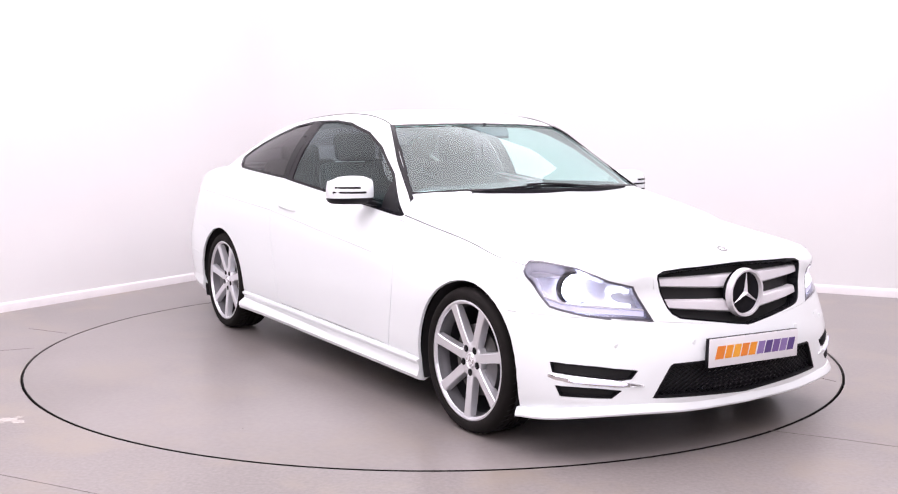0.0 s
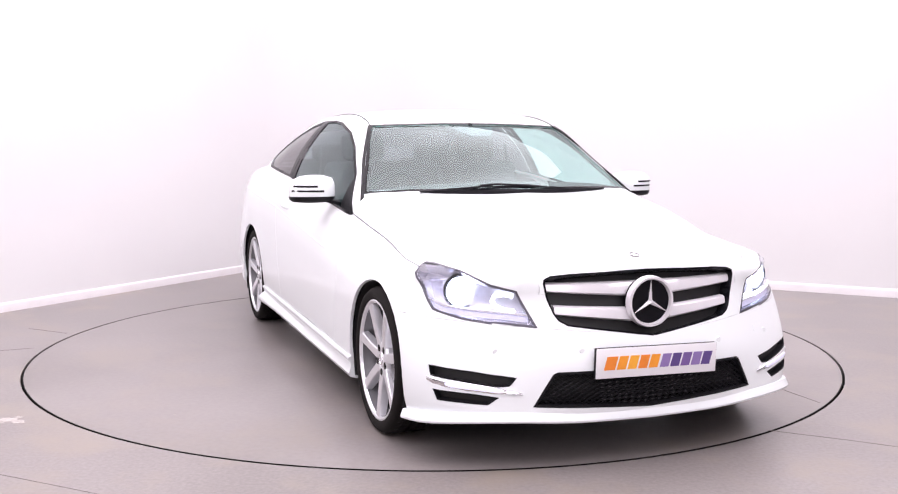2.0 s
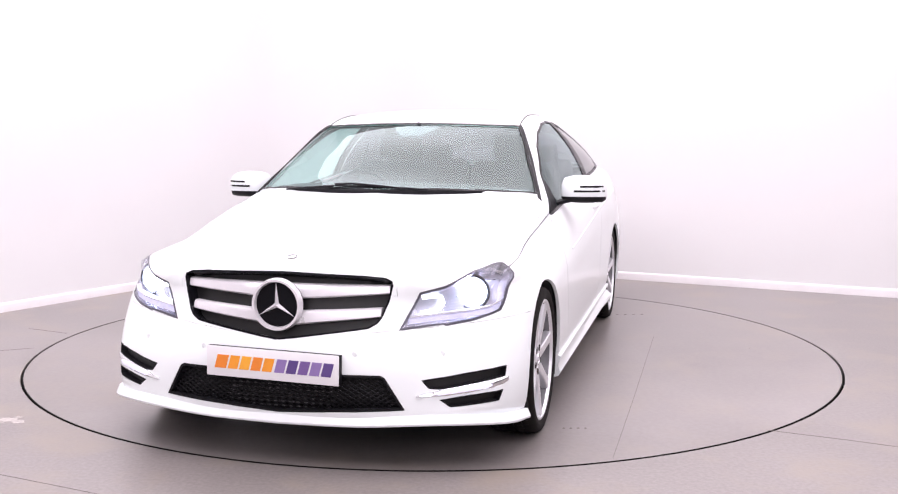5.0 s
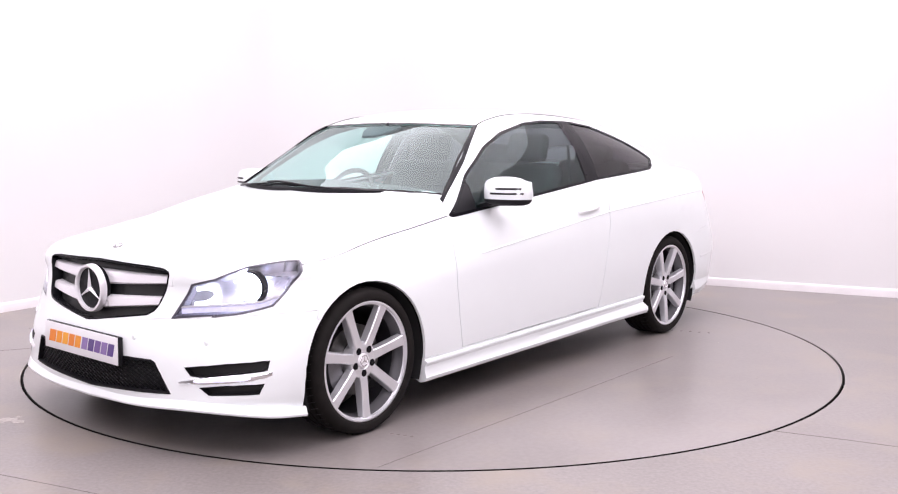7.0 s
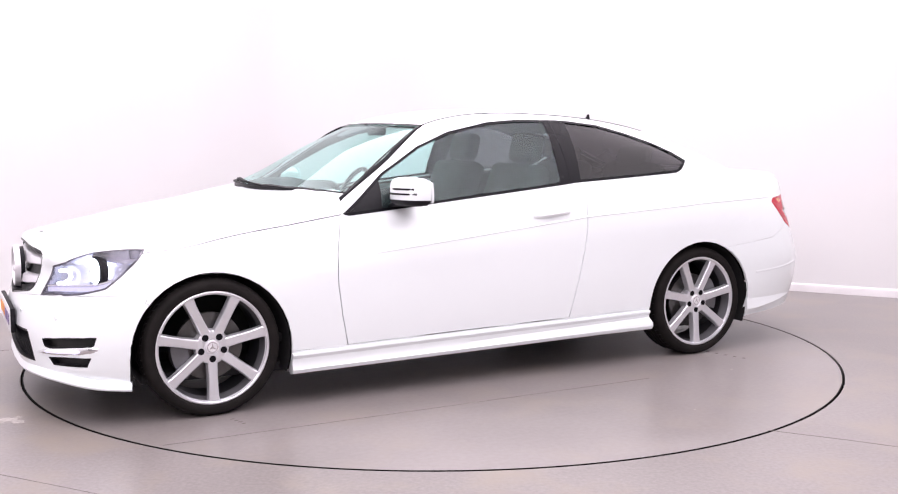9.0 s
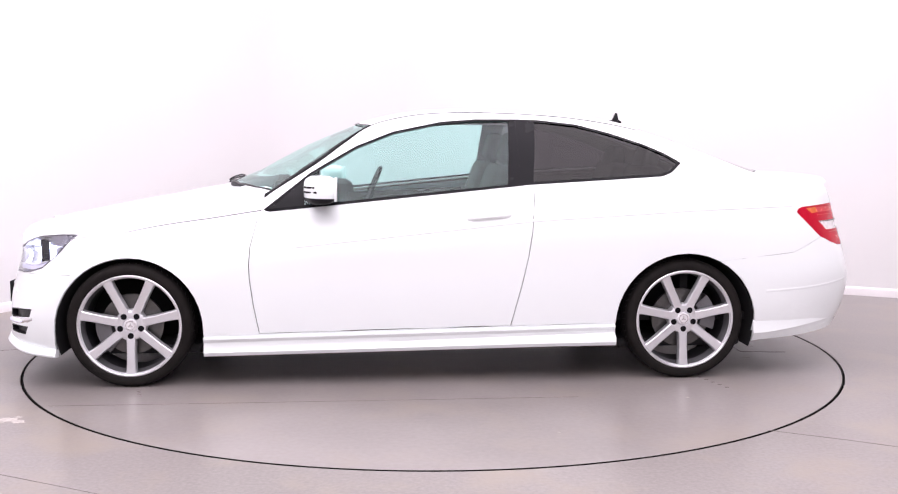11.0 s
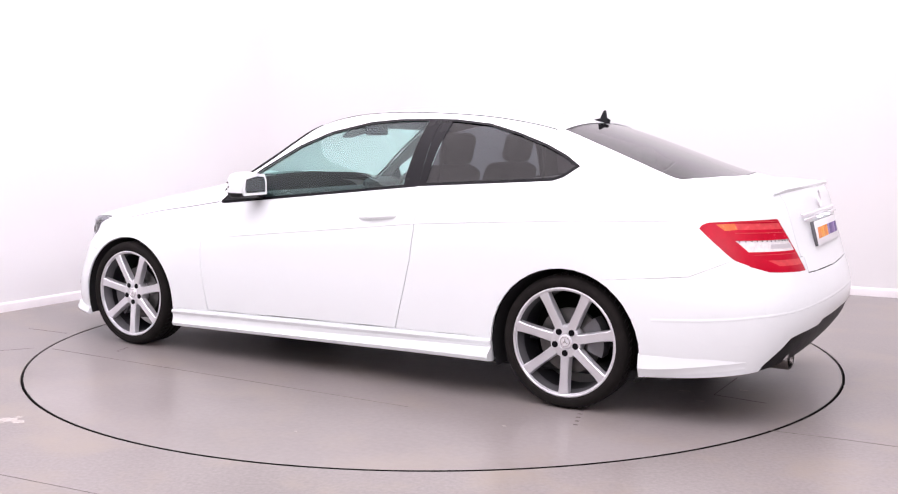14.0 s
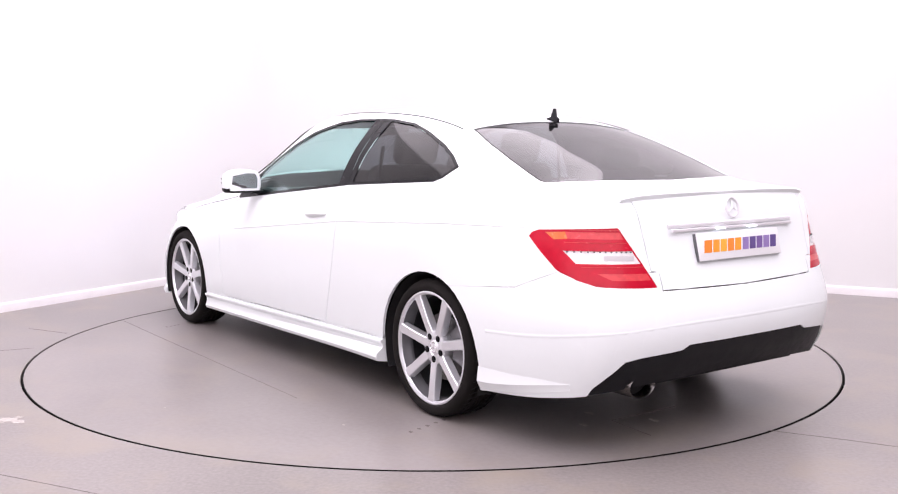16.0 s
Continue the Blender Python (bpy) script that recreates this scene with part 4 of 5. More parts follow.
blade = loft([[(front_x(y, z) + dx, y, z + dz) for dx, dz in ((-.02, -h), (.003, -h), (.009, -h * .3), (.006, h * .5), (-.004, h), (-.02, h))]
              for y, z, h in ((.520, .293, .004), (.56, .299, .010), (.62, .306, .014), (.70, .314, .015), (.77, .323, .014), (.805, .331, .013), (.82, .336, .008))])
pair("vent_blade", blade, CHROME, "silver blade across the bumper vent")
led = loft([[(front_x(y, z) + dx, y, z + dz) for dx, dz in ((0, -h), (.0115, -h), (.0125, h * .2), (.009, h), (0, h))]
            for y, z, h in ((.585, .303, .004), (.60, .305, .008), (.68, .313, .009), (.755, .319, .009), (.772, .321, .004))])
pair("daylight_lamp", led, DRL, "clear daylight lamp bar")
for sgn in (1, -1):
    for y, z in ((.30, .447), (.60, .445)):
        s = lathe([(0, .003), (.009, .003), (.011, 0), (.011, -.01)], 16, axis="x")
        s.transform(Matrix.Translation((front_x(y, z), sgn * y, z)))
        part("parking_sensor", s, PAINT, CAR, "round white parking sensor")


def headlamp():
    skin = S["headlight"]
    left_bowl = shift(skin.copy(), -0.048)
    ring = inset_ring(skin, 0.009)
    wall = flange(shift(ring.copy(), -0.004), 0.052)
    lens = pair("headlight", skin, CLEAR, "clear headlight lens, lit inside")
    pair("lamp_seal", flange(ring, 0.014), LAMPDARK, "dark grey lamp edge", parent=lens)
    pair("lamp_wall", wall, LAMPGREY, "pale inner wall of the lamp", parent=lens)
    pair("bowl", left_bowl, LAMPGREY, "silver reflector bowl", parent=lens)
    # projector with its bezel
    px, py, pz = 1.873 - .035, .672, .648
    b = lathe([(.066, -.03), (.067, .006), (.062, .011), (.057, .008), (.055, -.03)], 40, axis="x")
    b.transform(Matrix.Translation((px, py, pz)) @ Matrix.Rotation(radians(18), 4, "Z"))
    pair("projector_bezel", b, DARK, parent=lens)
    b = lathe([(.0, .014), (.030, .010), (.046, .003), (.054, -.008)], 36, axis="x")
    b.transform(Matrix.Translation((px, py, pz)) @ Matrix.Rotation(radians(6), 4, "Z"))
    pair("projector_lens", b, XENON, "bright lit projector lens", parent=lens)
    # hooked light guide beside it
    hook = [(.512, .640), (.545, .645), (.575, .640), (.583, .620), (.572, .600), (.545, .588), (.510, .584)]
    b = tube([(front_x(y, z) - .028, y, z) for y, z in hook], .0085, 8)
    pair("light_guide", b, LED, "glowing hooked light guide", parent=lens)
    # bezel wall between, and the strip along the bottom
    b = prism([(.50, .575), (.60, .585), (.60, .665), (.53, .655)], 1.86, 1.88, axis="x")
    pair("inner_bezel", b, LAMPDARK, parent=lens)
    ys = [.474, .53, .60, .68, .74, .772]
    zs = [.556, .562, .568, .574, .582, .598]
    b = loft([[(front_x(y, z) - .012 + dx, y, z + dz) for dx, dz in ((-.02, -.012), (0, -.010), (0, .010), (-.02, .013))] for y, z in zip(ys, zs)])
    pair("indicator_strip", b, DRL, "clear ribbed indicator strip", parent=lens)
    b = loft([[(front_x(y, z) - .010 + dx, y, z + dz + .013) for dx, dz in ((-.03, 0), (.002, 0), (.002, .006), (-.03, .006))] for y, z in zip(ys, zs)])
    pair("strip_trim", b, SILVER, parent=lens)


headlamp()


def licence_plate(name, x, y, z, tilt, facing, label, lean=0, parent=CAR):
    """A show plate: white, with a band of slanting orange and purple blocks in place of the dealer's mark."""
    holder = new(name)
    holder.parent = parent
    tagged(holder, label)
    m = pose(x, y, z, 0, tilt, 90 if facing > 0 else -90) @ pose(0, 0, 0, lean, 0, 0)
    base = box((.524, .020, .112), (0.003, .011, .0), bevel=.003)
    base.transform(m)
    part("plate_backing", base, BLACK if facing > 0 else ALLOYDARK, holder, "black plate holder" if facing > 0 else "")
    pl = box((.522, .004, .112), (0, -.001, 0), bevel=.0015)
    pl.transform(m)
    part("plate_face", pl, PLATE, holder, "glossy white plate")
    # blocks: five orange, five purple, each of two strokes
    x0 = -.222
    for i in range(10):
        w = .040 if i != 0 else .048
        mats = ORANGE if i < 5 else PURPLE
        q = [(x0 - .007, -.025), (x0 + w - .009, -.025), (x0 + w + .004, .025), (x0 + .006, .025)]
        b = prism(q, -.0045, -.0025)
        b.transform(m)
        part("print_block", b, mats[i % 3], holder, smooth=False)
        x0 += w + (.0055 if i != 4 else .009)


licence_plate("front_plate", 2.152, -.004, .397, 1.3, 1, "white show plate with orange and purple blocks")

lip = spline([(2.108, 0, .172), (2.098, .30, .177), (2.055, .55, .189), (1.955, .74, .180), (1.86, .828, .167), (1.735, .868, .156)], 6)
lip = lip[::-1] + [Vector((p.x, -p.y, p.z)) for p in lip[1:]]
secs = []
for k, p in enumerate(lip):
    d = (lip[min(k + 1, len(lip) - 1)] - lip[max(k - 1, 0)]).normalized()
    n = Vector((-d.y, d.x, 0))
    if n.x < 0:
        n = -n
    n.normalize()
    secs.append([p - n * .02 + Vector((0, 0, -.004)), p + n * .012 + Vector((0, 0, -.002)), p + n * .015 + Vector((0, 0, .006)), p + n * .010 + Vector((0, 0, .018)), p + n * .002 + Vector((0, 0, .034)), p - n * .02 + Vector((0, 0, .034))])
part("front_lip", loft(secs), PAINT, CAR, "white front splitter lip", angle=30)

# dark beads added in the bonnet's joints, standing for the shade there
for sgn in (1, -1):
    bead = []
    for x, y, _ in spline([(1.66, .776, 0), (1.50, .779, 0), (1.276, .772, 0), (1.0, .775, 0), (.745, .780, 0)], 6):
        h = SKIN.ray_cast(Vector((x, y, 2)), Vector((0, 0, -1)))
        if h[0]:
            bead.append((x, sgn * y, h[0].z - .0015))
    part("bonnet_joint_shade", tube(bead, .0030, 6), LAMPDARK, CAR, "dark bead added to draw the shade of the bonnet joint")

# ---- rear ----
def tail_lamp():
    skin = S["taillight"]
    skin_all = lambda c, f: True
    ring = inset_ring(skin, 0.006)
    band = take(skin, cut(skin, [(.40, .799), (.765, .797), (.745, .750), (.40, .750)], "yz", skin_all))
    amber = take(skin, cut(skin, [(.745, .868), (.785, .864), (.775, .838), (.745, .842)], "yz", skin_all))
    pale_up = take(skin, cut(skin, [(.40, .868), (.745, .868), (.745, .842), (.40, .842)], "yz", skin_all))
    pale_low = take(skin, cut(skin, [(.40, .712), (.70, .715), (.66, .690), (.40, .686)], "yz", skin_all))
    lamp = pair("tail_light", flange(skin, 0.03), RED, "red tail light with clear band")
    pair("lamp_edge", flange(shift(ring, -0.001), 0.03), RED, parent=lamp)
    pair("reversing_lens", shift(band, -0.002), WHITELENS, "clear ribbed reversing lens", parent=lamp)
    pair("amber_corner", shift(amber, -0.001), AMBER, "amber indicator corner", parent=lamp)
    pair("upper_reflector", shift(pale_up, -0.001), REDPALE, "pale red reflector bar", parent=lamp)
    pair("lower_reflector", shift(pale_low, -0.001), REDPALE, "pale red reflector bar", parent=lamp)
    slot = loft([[(rear_x(y, .772) - .003 + dx, y, .772 + dz) for dx, dz in ((0, -.010), (-.001, -.010), (-.001, .010), (0, .010))] for y in (.57, .62, .67)])
    pair("lens_slot", slot, SILVER, "grey reflector in the clear band", parent=lamp)
    for z, y0, y1 in ((.875, .60, .735), (.828, .585, .755), (.738, .535, .735)):
        ys = np.linspace(y0, y1, 9)
        rib = loft([[(rear_x(y, z) + dx, y, z + dz) for dx, dz in ((.002, -.0016), (-.0022, -.0012), (-.0022, .0012), (.002, .0016))] for y in ys])
        pair("lens_rib", rib, REDPALE, "fine pale red lens rib", parent=lamp)
    dots = bmesh.new()
    for k in range(12):
        y = .575 + k * .0165
        d = box((.004, .006, .005), (rear_x(y, .794) - .001, y, .794), bm=dots)
    for o in pair("led_row", dots, ALLOYDARK, "row of small diodes", parent=lamp):
        tagged(o, kind="stuff")


tail_lamp()
chrome = bar_across([.39 * k for k in np.linspace(-1, 1, 15)], lambda y: .882, lambda y: .020, lambda y: -(rear_x(y, .882) - .007), .025)
for v in chrome.verts:
    v.co.x = -v.co.x
bmesh.ops.reverse_faces(chrome, faces=chrome.faces[:])
part("boot_strip", chrome, SILVER, CAR, "chrome strip above the rear plate")
shade = box((.012, .76, .012), (rear_x(0, .866) - .004, 0, .866), bevel=.003)
part("strip_recess", shade, SILVER, CAR, "grey recess under the chrome strip")
for y in (-.10, .10):
    part("plate_lamp", box((.016, .05, .006), (rear_x(y, .863) - .014, y, .864), bevel=.002), LED, CAR, "small lit plate lamp")
licence_plate("rear_plate", -2.348, .0, .797, 0, -1, "white show plate with orange and purple blocks", -14)
rb = emblem_ring(0, 0, 0, .043, .007, .006)
star(.038, .006, .002, 0, 0, rb)
rb.transform(Matrix.Translation((rear_x(0, .943) - .003, 0, .943)) @ Matrix.Rotation(math.pi, 4, "Z") @ Matrix.Rotation(radians(-12), 4, "Y"))
part("boot_emblem", rb, SILVER, CAR, "chrome ring emblem", smooth=False)
secs = []
for k in np.linspace(-1, 1, 33):
    y = .575 * k
    x = -2.262 + .055 * abs(k) ** 3.2
    z = 1.000 - .012 * abs(k) ** 3
    h = .011 * min(1, (1 - abs(k)) * 6 + .15)
    secs.append([(x + .055, y, z + .006), (x + .005, y, z + h), (x - .022, y, z + h + .006), (x - .027, y, z + h), (x - .012, y, z - .012), (x + .05, y, z - .012)])
part("boot_spoiler", loft(secs), PAINT, CAR, "white lip spoiler", angle=30)
pipe = lathe([(.034, -.10), (.036, .03), (.040, .035), (.043, .03), (.043, -.10)], 32, axis="x")
pipe.transform(Matrix.Translation((-2.276, .515, .268)) @ Matrix.Rotation(math.pi, 4, "Z") @ Matrix.Diagonal((1, 1.75, 1.1, 1)))
part("exhaust_tip", pipe, mat("dark_chrome", (0.12, 0.112, 0.108), 0.22, 1.0, noise_amount=0.06, noise_scale=14), CAR, "dark polished oval exhaust tip")
inner = lathe([(0, 0), (.035, 0)], 24, axis="x")
inner.transform(Matrix.Translation((-2.263, .515, .268)) @ Matrix.Diagonal((1, 1.75, 1.1, 1)))
part("exhaust_inside", inner, DARK, CAR)

# ---- sides ----
def door_mirror():
    secs = []
    for y, x0, x1, z0, z1 in ((.800, .395, .475, .922, 1.000), (.815, .382, .505, .908, 1.026), (.86, .374, .530, .902, 1.038), (.91, .371, .530, .901, 1.040),
                              (.96, .372, .515, .902, 1.034), (1.000, .379, .488, .905, 1.016), (1.016, .392, .455, .915, .990)):
        xc, zc, hx, hz = (x0 + x1) / 2, (z0 + z1) / 2, (x1 - x0) / 2, (z1 - z0) / 2
        sec = []
        for k in range(20):
            a = 2 * math.pi * k / 20
            c, s = math.cos(a), math.sin(a)
            sec.append((xc + hx * math.copysign(abs(c) ** .6, c), y, zc + hz * math.copysign(abs(s) ** .6, s)))
        secs.append(sec)
    cap = loft(secs)
    low = take2(cap, [(.2, .80), (.6, .80), (.6, .936), (.2, .928)])
    bases = pair("door_mirror", cap, PAINT, "white door mirror with black base", angle=60)
    pair("mirror_underside", low, BLACK, "black lower mirror shell", parent=bases, angle=60)
    for z, y0, y1 in ((.985, .90, 1.006), (.962, .87, 1.012)):
        st = tube([(x_mirror(y) + .002, y, z) for y in np.linspace(y0, y1, 7)], .0052, 6)
        pair("indicator_slot", st, BLACK, "dark indicator slot", parent=bases)
    g = prism([(.838, .932), (.985, .932), (.995, .95), (.985, 1.003), (.90, 1.018), (.848, 1.013), (.835, .99)], .366, .371, axis="x")
    pair("mirror_glass", g, MIRRORGLASS, "silver mirror glass", parent=bases)
    fr = prism([(.822, .918), (.998, .918), (1.006, .95), (.996, 1.012), (.90, 1.032), (.838, 1.026), (.820, .99)], .3685, .380, axis="x")
    pair("mirror_frame", fr, PAINT, parent=bases)
    arm = loft([[(.455 + dx, y, z + dz) for dx, dz in ((-.035, -.012), (.04, -.012), (.045, .004), (.03, .014), (-.03, .014))] for y, z in ((.765, .895), (.80, .905), (.85, .917), (.88, .922))])
    pair("mirror_arm", arm, BLACK, "black mirror arm", parent=bases)


def x_mirror(y):
    return float(np.interp(y, (.86, .91, .96, 1.0, 1.016), (.528, .527, .511, .483, .452)))


def take2(bm, poly):
    if not bm.faces.layers.int.get("row"):
        bm.faces.layers.int.new("row")
    return take(bm, cut(bm, poly, "xz", lambda c, f: True))


door_mirror()


def door_handle():
    secs = []
    for x, d, h in ((-.268, .003, .006), (-.285, .011, .010), (-.33, .019, .012), (-.38, .022, .0125), (-.43, .019, .012), (-.475, .012, .011), (-.492, .003, .006)):
        z = .834 - .08 * (x + .38)
        y = side_y(x, z)
        secs.append([(x, y - .004, z - h), (x, y + d * .7, z - h), (x, y + d, z), (x, y + d * .7, z + h), (x, y - .004, z + h)])
    handles = pair("door_handle", loft(secs), PAINT, "white pull handle with bright strip", parent=DOORS)
    dish = loft([[(x, side_y(x, .834) + dy, .832 - .08 * (x + .38) + dz * w) for dy, dz in ((.0012, -.018), (.0012, .018), (-.004, .018), (-.004, -.018))] for x, w in ((-.33, .5), (-.355, .95), (-.38, 1), (-.405, .95), (-.43, .5))])
    pair("handle_dish", dish, PAINT, "hollow behind the handle", parent=DOORS)


door_handle()
pair("shoulder_crease", loft([[(x, side_y(x, z) + dy, z + dz) for dy, dz in ((-.004, -.006), (.0022, -.0035), (.0030, .0), (-.004, .010))]
     for x, z in [(u, float(np.interp(u, (-2.0, -1.46, -.615, .614), (.880, .863, .813, .684)))) for u in np.linspace(.60, -1.95, 40)]]), PAINT, "raised shoulder line")

skirt = spline([(-1.742, .878, .27), (-1.90, .866, .275), (-2.05, .832, .285), (-2.17, .762, .292)], 6)
secs = []
for k, p in enumerate(skirt):
    h = SKIN.find_nearest(p)
    n, q = skin_normal(h[0]), h[0]
    n = Vector((n.x, n.y, 0)).normalized()
    w = min(1, (len(skirt) - 1 - k) / 16 + .03)
    foot = SKIN.find_nearest(Vector((q.x, q.y, .19 + .08 * k / len(skirt))))[0]
    secs.append([q - n * .006 + Vector((0, 0, .028)), q + n * .004 * w + Vector((0, 0, .020)), q + n * .006 * w, q + n * .011 * w - Vector((0, 0, .038 * w)),
                 foot + n * .012 * w + Vector((0, 0, .008)), foot + n * .006 * w - Vector((0, 0, .006)), foot - n * .02])
pair("bumper_corner", loft(secs), PAINT, "white flared foot of the rear bumper", angle=28)

ledge = [(-1.80, .885, .452), (-1.968, .871, .462), (-2.12, .825, .475), (-2.229, .774, .487), (-2.33, .64, .50), (-2.402, .431, .515), (-2.42, .20, .518), (-2.424, .0, .518)]
ledge = spline(ledge, 4)
ledge = ledge + [Vector((p.x, -p.y, p.z)) for p in reversed(ledge[:-1])]
secs = []
for p in ledge:
    h = SKIN.find_nearest(p)
    n, q = skin_normal(h[0]), h[0]
    secs.append([q + n * d + Vector((0, 0, dz)) for d, dz in ((-.004, -.020), (.0008, -.008), (.0018, .001), (-.004, .012))])
part("bumper_ledge", loft(secs), PAINT, CAR, "raised ledge of the rear bumper")

fin = prism([(-1.150, 1.314), (-1.200, 1.326), (-1.219, 1.366), (-1.229, 1.366), (-1.236, 1.328), (-1.255, 1.316), (-1.250, 1.297), (-1.150, 1.306)], -.007, .007)
bmesh.ops.bevel(fin, geom=fin.edges[:], offset=.002, segments=1, affect="EDGES")
part("roof_aerial", fin, BLACK, CAR, "small black roof aerial")


def wiper(pts, arm):
    blade = tube([(x, y, top_z(x, y) + .008) for x, y in pts], .0042, 6)
    w = part("wiper", blade, BLACK, CAR, "black windscreen wiper")
    part("wiper_arm", tube([(x, y, top_z(x, y) + h) for x, y, h in arm], .0050, 6), BLACK, w)


wiper([(.885, -.50), (.915, -.40), (.945, -.22), (.965, -.05), (.972, .15), (.968, .25)], [(.985, .12, .012), (.975, -.02, .018), (.955, -.14, .018), (.945, -.22, .014)])
cowl = loft([[(x + dx, y, top_z(min(x + dx, 1.08), y) + dz) for dx, dz in ((-.004, -.001), (.010, -.003), (.010, -.03), (-.004, -.03))]
             for y, x in [(y, .978 - .85 * abs(y) ** 2.0 * .62) for y in np.linspace(-.66, .66, 31)]])
part("cowl", cowl, BLACK, CAR, "black plastic panel below the windscreen")


# black strips beside the windscreen
for sgn in (1, -1):
    secs = []
    for x in np.linspace(.205, .735, 20):
        y = float(np.interp(x, (.20, .45, .70, .74), (.535, .640, .722, .735)))
        secs.append([(x, sgn * (y + dy), top_z(x, sgn * (y + dy)) + dz) for dy, dz in ((-.006, -.004), (-.005, .005), (.006, .008), (.013, .004), (.013, -.006))])
    part("screen_strip", loft(secs), GLOSSBLACK, CAR, "black strip beside the windscreen")

# roof joints, washer covers, undertray
for sgn in (1, -1):
    pts = []
    for x in np.linspace(.20, -1.20, 30):
        y = curve1(G_X, G_RAIL_Y, x) - .022
        pts.append((x, sgn * y, top_z(x, sgn * y) + .0005))
    part("roof_joint", tube(pts, .0036, 6), BLACK, CAR, "fine dark roof joint")
    y, z = .555, .462
    cover = loft([[(front_x(y + dy, z + dz) + o, sgn * (y + dy), z + dz) for dy, dz in ((-.03, -.012), (.03, -.012), (.03, .012), (-.03, .012))] for o in (-.004, .0018)])
    part("washer_cover", cover, PAINT, CAR, "white headlamp washer cover")
tray = box((.16, .10, .05), (.40, .62, .135), bevel=.015)
part("undertray_bracket", tray, DARK, CAR, "dark bracket below the sill")

# ---- cabin ----
part("headliner", HEADLINER, LINING, CAR, "grey cloth headliner and pillar lining")
dash = prism([(.80, .80), (.62, .915), (.50, .925), (.40, .905), (.335, .86), (.33, .74), (.40, .55), (.80, .50)], -.70, .70)
bmesh.ops.bevel(dash, geom=[e for e in dash.edges if abs(e.verts[0].co.y - e.verts[1].co.y) > 1], offset=.02, segments=3, affect="EDGES")
part("dashboard", dash, DASH, CAR, "dark plastic dashboard")
hoodb = lathe([(.16, 0), (.15, .05), (.10, .075), (0, .08)], 24, axis="z", arc=math.pi * 2)
hoodb.transform(Matrix.Translation((.42, -.36, .895)) @ Matrix.Diagonal((.7, 1, 1, 1)))
part("instrument_hood", hoodb, DASH, CAR)
tor = bmesh.new()
lathe([(.185 + .014 * math.cos(a), .014 * math.sin(a)) for a in np.linspace(0, 2 * math.pi, 11)], 48, axis="x", bm=tor)
lathe([(0, .015), (.055, .012), (.065, -.02), (0, -.03)], 24, axis="x", bm=tor)
for a in (0, math.pi, -math.pi / 2):
    box((.015, .14, .035), (0, .115 * math.cos(a), .115 * math.sin(a)), bevel=.004, rot=Matrix.Rotation(a, 4, "X"), bm=tor)
tor.transform(Matrix.Translation((.22, -.36, .865)) @ Matrix.Rotation(radians(-24), 4, "Y"))
part("steering_wheel", tor, LEATHER, CAR, "black leather steering wheel")
part("scuttle_panel", shift(S["scuttle"], -.006), DASH, CAR, "dark panel below the foot of the windscreen")
mir = box((.028, .21, .058), (.215, 0, 1.262), bevel=.012)
part("rear_view_mirror", mir, LAMPDARK, CAR, "black interior mirror")
part("mirror_stem", tube([(.222, 0, 1.268), (.28, 0, 1.295)], .012), LAMPDARK, CAR)
sens = prism([(.30, -.12), (.30, .12), (.36, .10), (.43, .05), (.43, -.05), (.36, -.10)], 0, .012, axis="z")
for v in sens.verts:
    v.co.z += top_z(v.co.x, v.co.y) - .02
part("sensor_cover", sens, LAMPDARK, CAR, "dark sensor cover on the windscreen")


def seat_shape(y, rear=False):
    def rounded(size, at, tilt, bev):
        return box(size, at, bevel=bev, rot=Matrix.Rotation(radians(tilt), 4, "Y"), segments=3)
    st = new("front_seat" if not rear else "rear_seat")
    st.parent = CAR
    tagged(st, "black leather seat with headrest")
    x = 0.0 if not rear else -.80
    part("cushion", rounded((.50, .50, .16), (x - .12, y, .50), -8, .05), LEATHER, st)
    part("backrest", rounded((.13, .50, .58), (x - .42, y, .80), -20, .05), LEATHER, st)
    part("headrest", rounded((.09, .26, .17), (x - .545 if not rear else x - .50, y, 1.165 if not rear else 1.09), -14, .04), LEATHER, st)
    for dy in (-.06, .06):
        part("headrest_post", tube([(x - .50, y + dy, 1.03), (x - .535, y + dy, 1.12)], .007), CHROME, st)


for y in (.36, -.36):
    seat_shape(y)
    seat_shape(y, True)
part("cabin_floor", box((3.0, 1.50, .04), (-.45, 0, .30), bevel=.01), DARK, CAR)
shelf = prism([(-1.30, .965), (-1.88, .985), (-1.88, .955), (-1.30, .935)], -.60, .60)
part("parcel_shelf", shelf, DASH, CAR, "dark parcel shelf")
part("cabin_bulkhead", box((.04, 1.45, .62), (-1.42, 0, .63)), DARK, CAR)
part("front_bulkhead", box((.04, 1.45, .62), (.86, 0, .55)), DARK, CAR)
for sgn in (1, -1):
    part("door_card", box((1.18, .05, .46), (.06, sgn * .735, .655), bevel=.02, rot=Matrix.Rotation(radians(2.5), 4, "Y")), DASH, CAR, "dark door lining")
    belt = tube([(-.60, sgn * .60, 1.18), (-.58, sgn * .63, .95), (-.55, sgn * .66, .70)], .010, 5)
    part("seat_belt", belt, LEATHER, CAR)

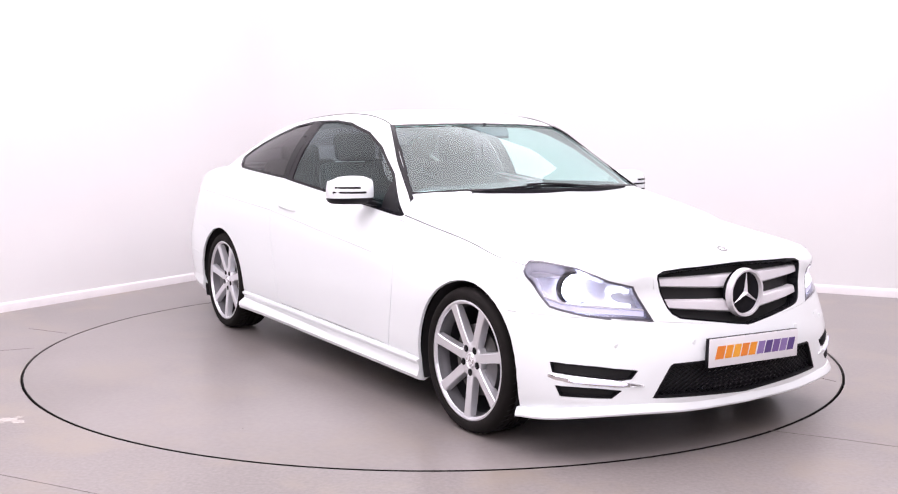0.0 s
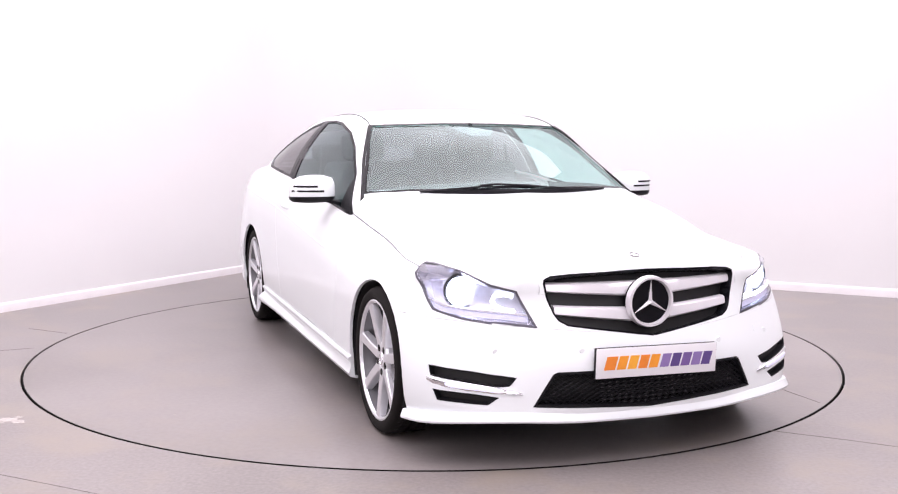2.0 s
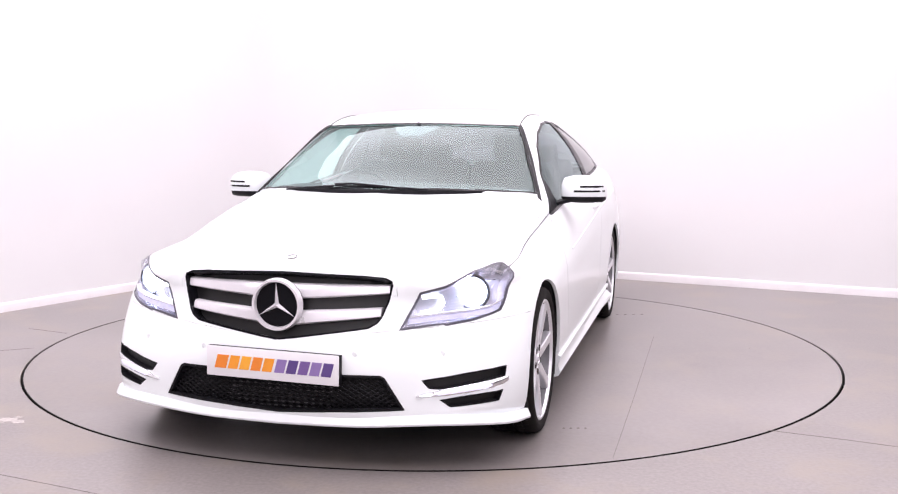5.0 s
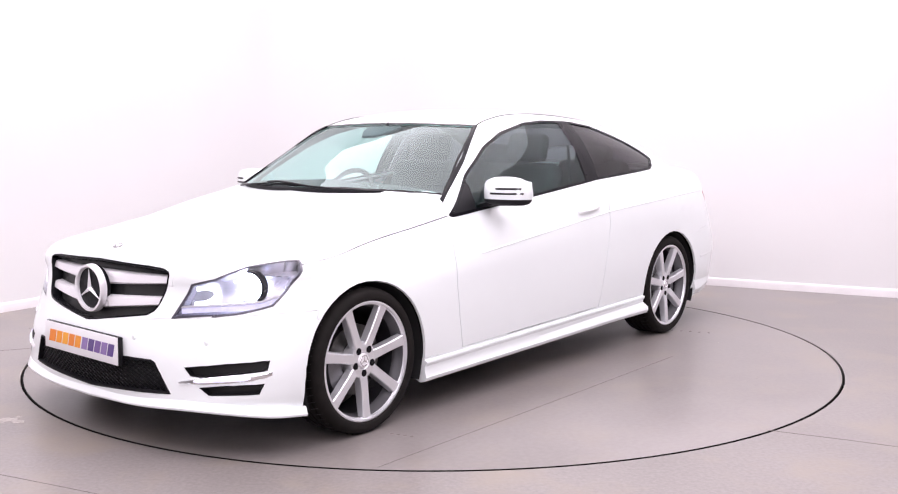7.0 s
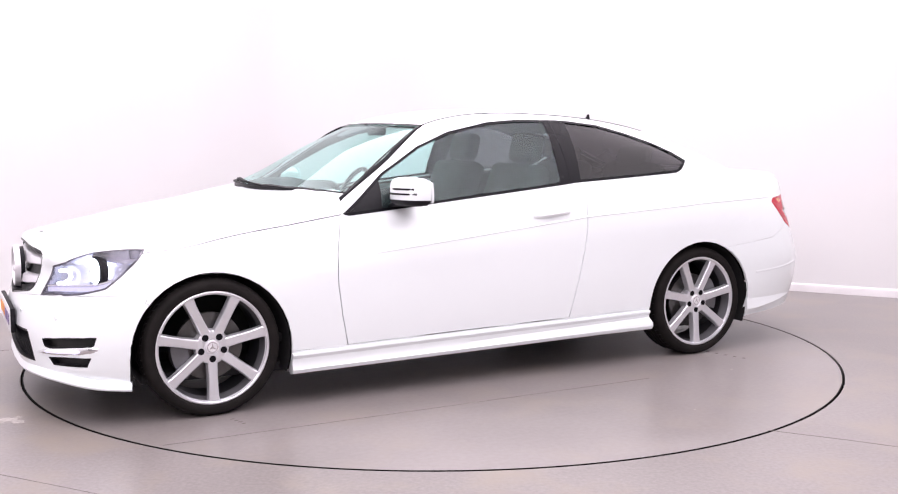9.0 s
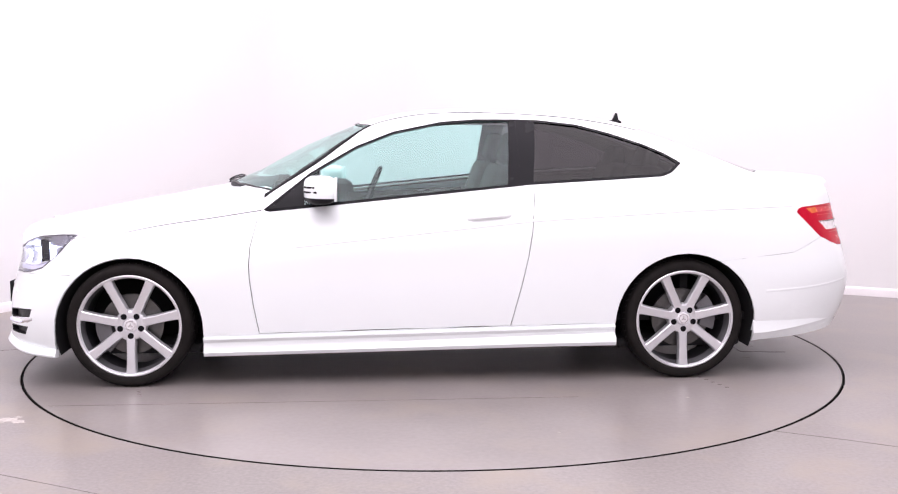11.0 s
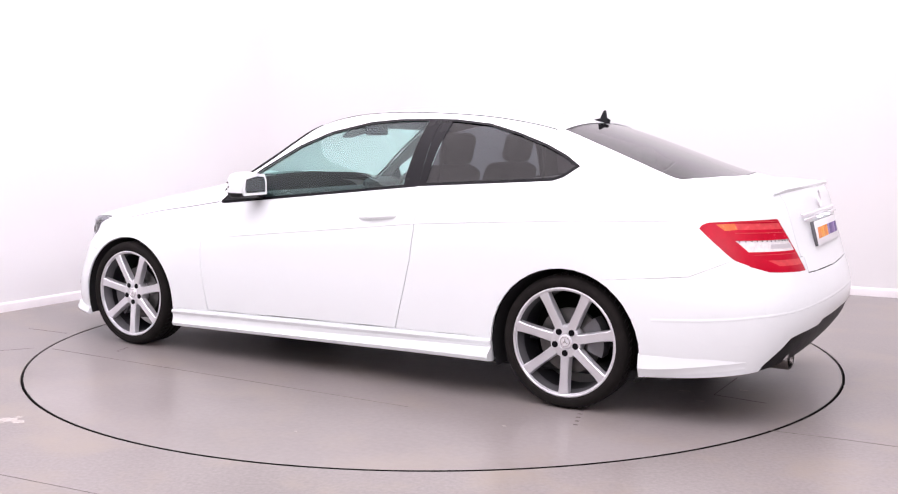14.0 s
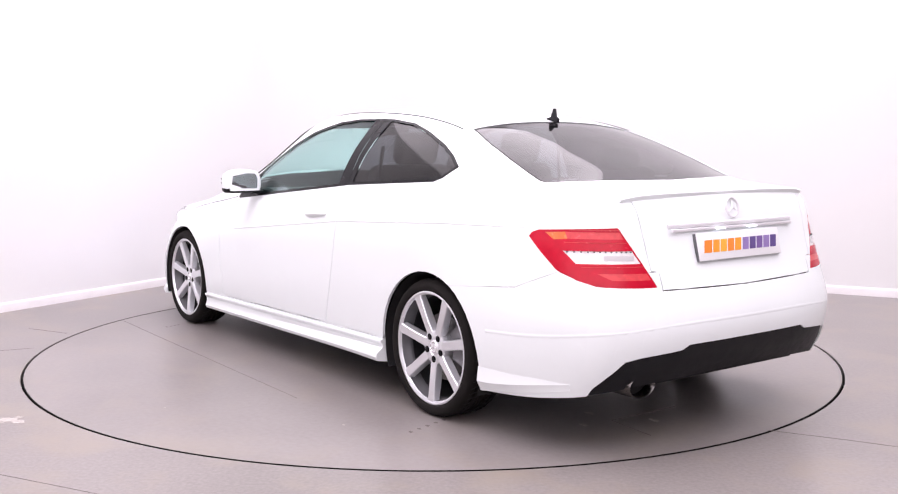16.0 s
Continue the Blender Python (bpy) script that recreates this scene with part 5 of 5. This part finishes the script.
# ---- marks on the turntable ----
SEAM = mat("dark_joint", (0.176, 0.155, 0.149), 0.8, noise_amount=0.25, noise_scale=30)
SCUFF = mat("pale_scuff", (0.42, 0.39, 0.37), 0.7, noise_amount=0.25, noise_scale=50)


def strip_on(points, width, z=.0012):
    bm = bmesh.new()
    P = [Vector((*p, 0)) for p in points]
    for a, b in zip(P, P[1:]):
        d = (b - a).normalized()
        nrm = Vector((-d.y, d.x, 0)) * width / 2
        prism([(a - nrm)[:2], (b - nrm)[:2], (b + nrm)[:2], (a + nrm)[:2]], -.002, z, axis="z", bm=bm)
    return bm


for pts, w in (([(-.60, 1.236), (.975, 1.233), (1.85, 1.227)], .002),
               ([(-1.752, -.095), (-1.743, .304), (-1.997, .335)], .004),):
    part("deck_joint", strip_on(pts, w), SEAM, TURNTABLE, smooth=False)


def blot(cx, cy, r, seed, squeeze=1.0):
    rnd = random.Random(seed)
    n = 18
    pts = [(cx + r * (0.55 + 0.6 * rnd.random()) * math.cos(2 * math.pi * i / n), cy + squeeze * r * (0.55 + 0.6 * rnd.random()) * math.sin(2 * math.pi * i / n)) for i in range(n)]
    return prism(pts, -.002, .0009, axis="z")


for i in range(5):
    part("scuff_mark", blot(-1.305 - .016 * i, .89 + .055 * i, .012, i, .8), SEAM, TURNTABLE, smooth=False)
for i in range(4):
    part("scuff_mark", blot(1.50 - .008 * i, .985 + .03 * i, .010, 20 + i, .7), SEAM, TURNTABLE, smooth=False)
for x, y, r in ((-1.114, 1.283, .010), (-1.60, .30, .03), (-1.72, .45, .025), (-1.85, .15, .03), (1.0, -1.6, .008), (-.4, 1.8, .008)):
    part("pale_mark", blot(x, y, r, int(abs(x * 1000)), .5), SCUFF, TURNTABLE, smooth=False)

# ---- marks on the studio floor ----
for i, (x, y, r) in enumerate(((-1.86, -1.57, .05), (-1.80, -1.60, .035), (-1.90, -1.62, .045), (-1.83, -1.53, .025))):
    tagged(finish("floor_scuff", blot(x, y, r, 50 + i, .75), SCUFF, smooth=False), "pale paint scuff on the grey studio floor", "scuff", group="floor scuffs")
for pts in ([(1.40, -1.742), (1.685, -1.883), (2.4, -2.28), (4.5, -3.45)], [(-2.6, -1.79), (-1.588, -2.281), (-1.31, -2.415), (0.2, -3.15)], [(-2.30, .36), (-2.6, .52)], [(-4.2, -.9), (-2.498, -.152), (-2.33, -.08)]):
    tagged(finish("floor_joint", strip_on(pts, .004, .0010), SEAM, smooth=False), "fine dark joint in the studio floor", "joint", group="floor joints", kind="structure")


def motions():
    """Turntable and car turn together about the turntable's middle."""
    rows_car, rows_disc = [], []
    for t, a in HEADING:
        turn = pose(0, 0, 0, 0, 0, a)
        rows_disc.append((t, turn))
        rows_car.append((t, turn @ pose(0.170, 0.0335, 0.0)))
    walk(TURNTABLE, rows_disc)
    walk(CAR, rows_car)


motions()
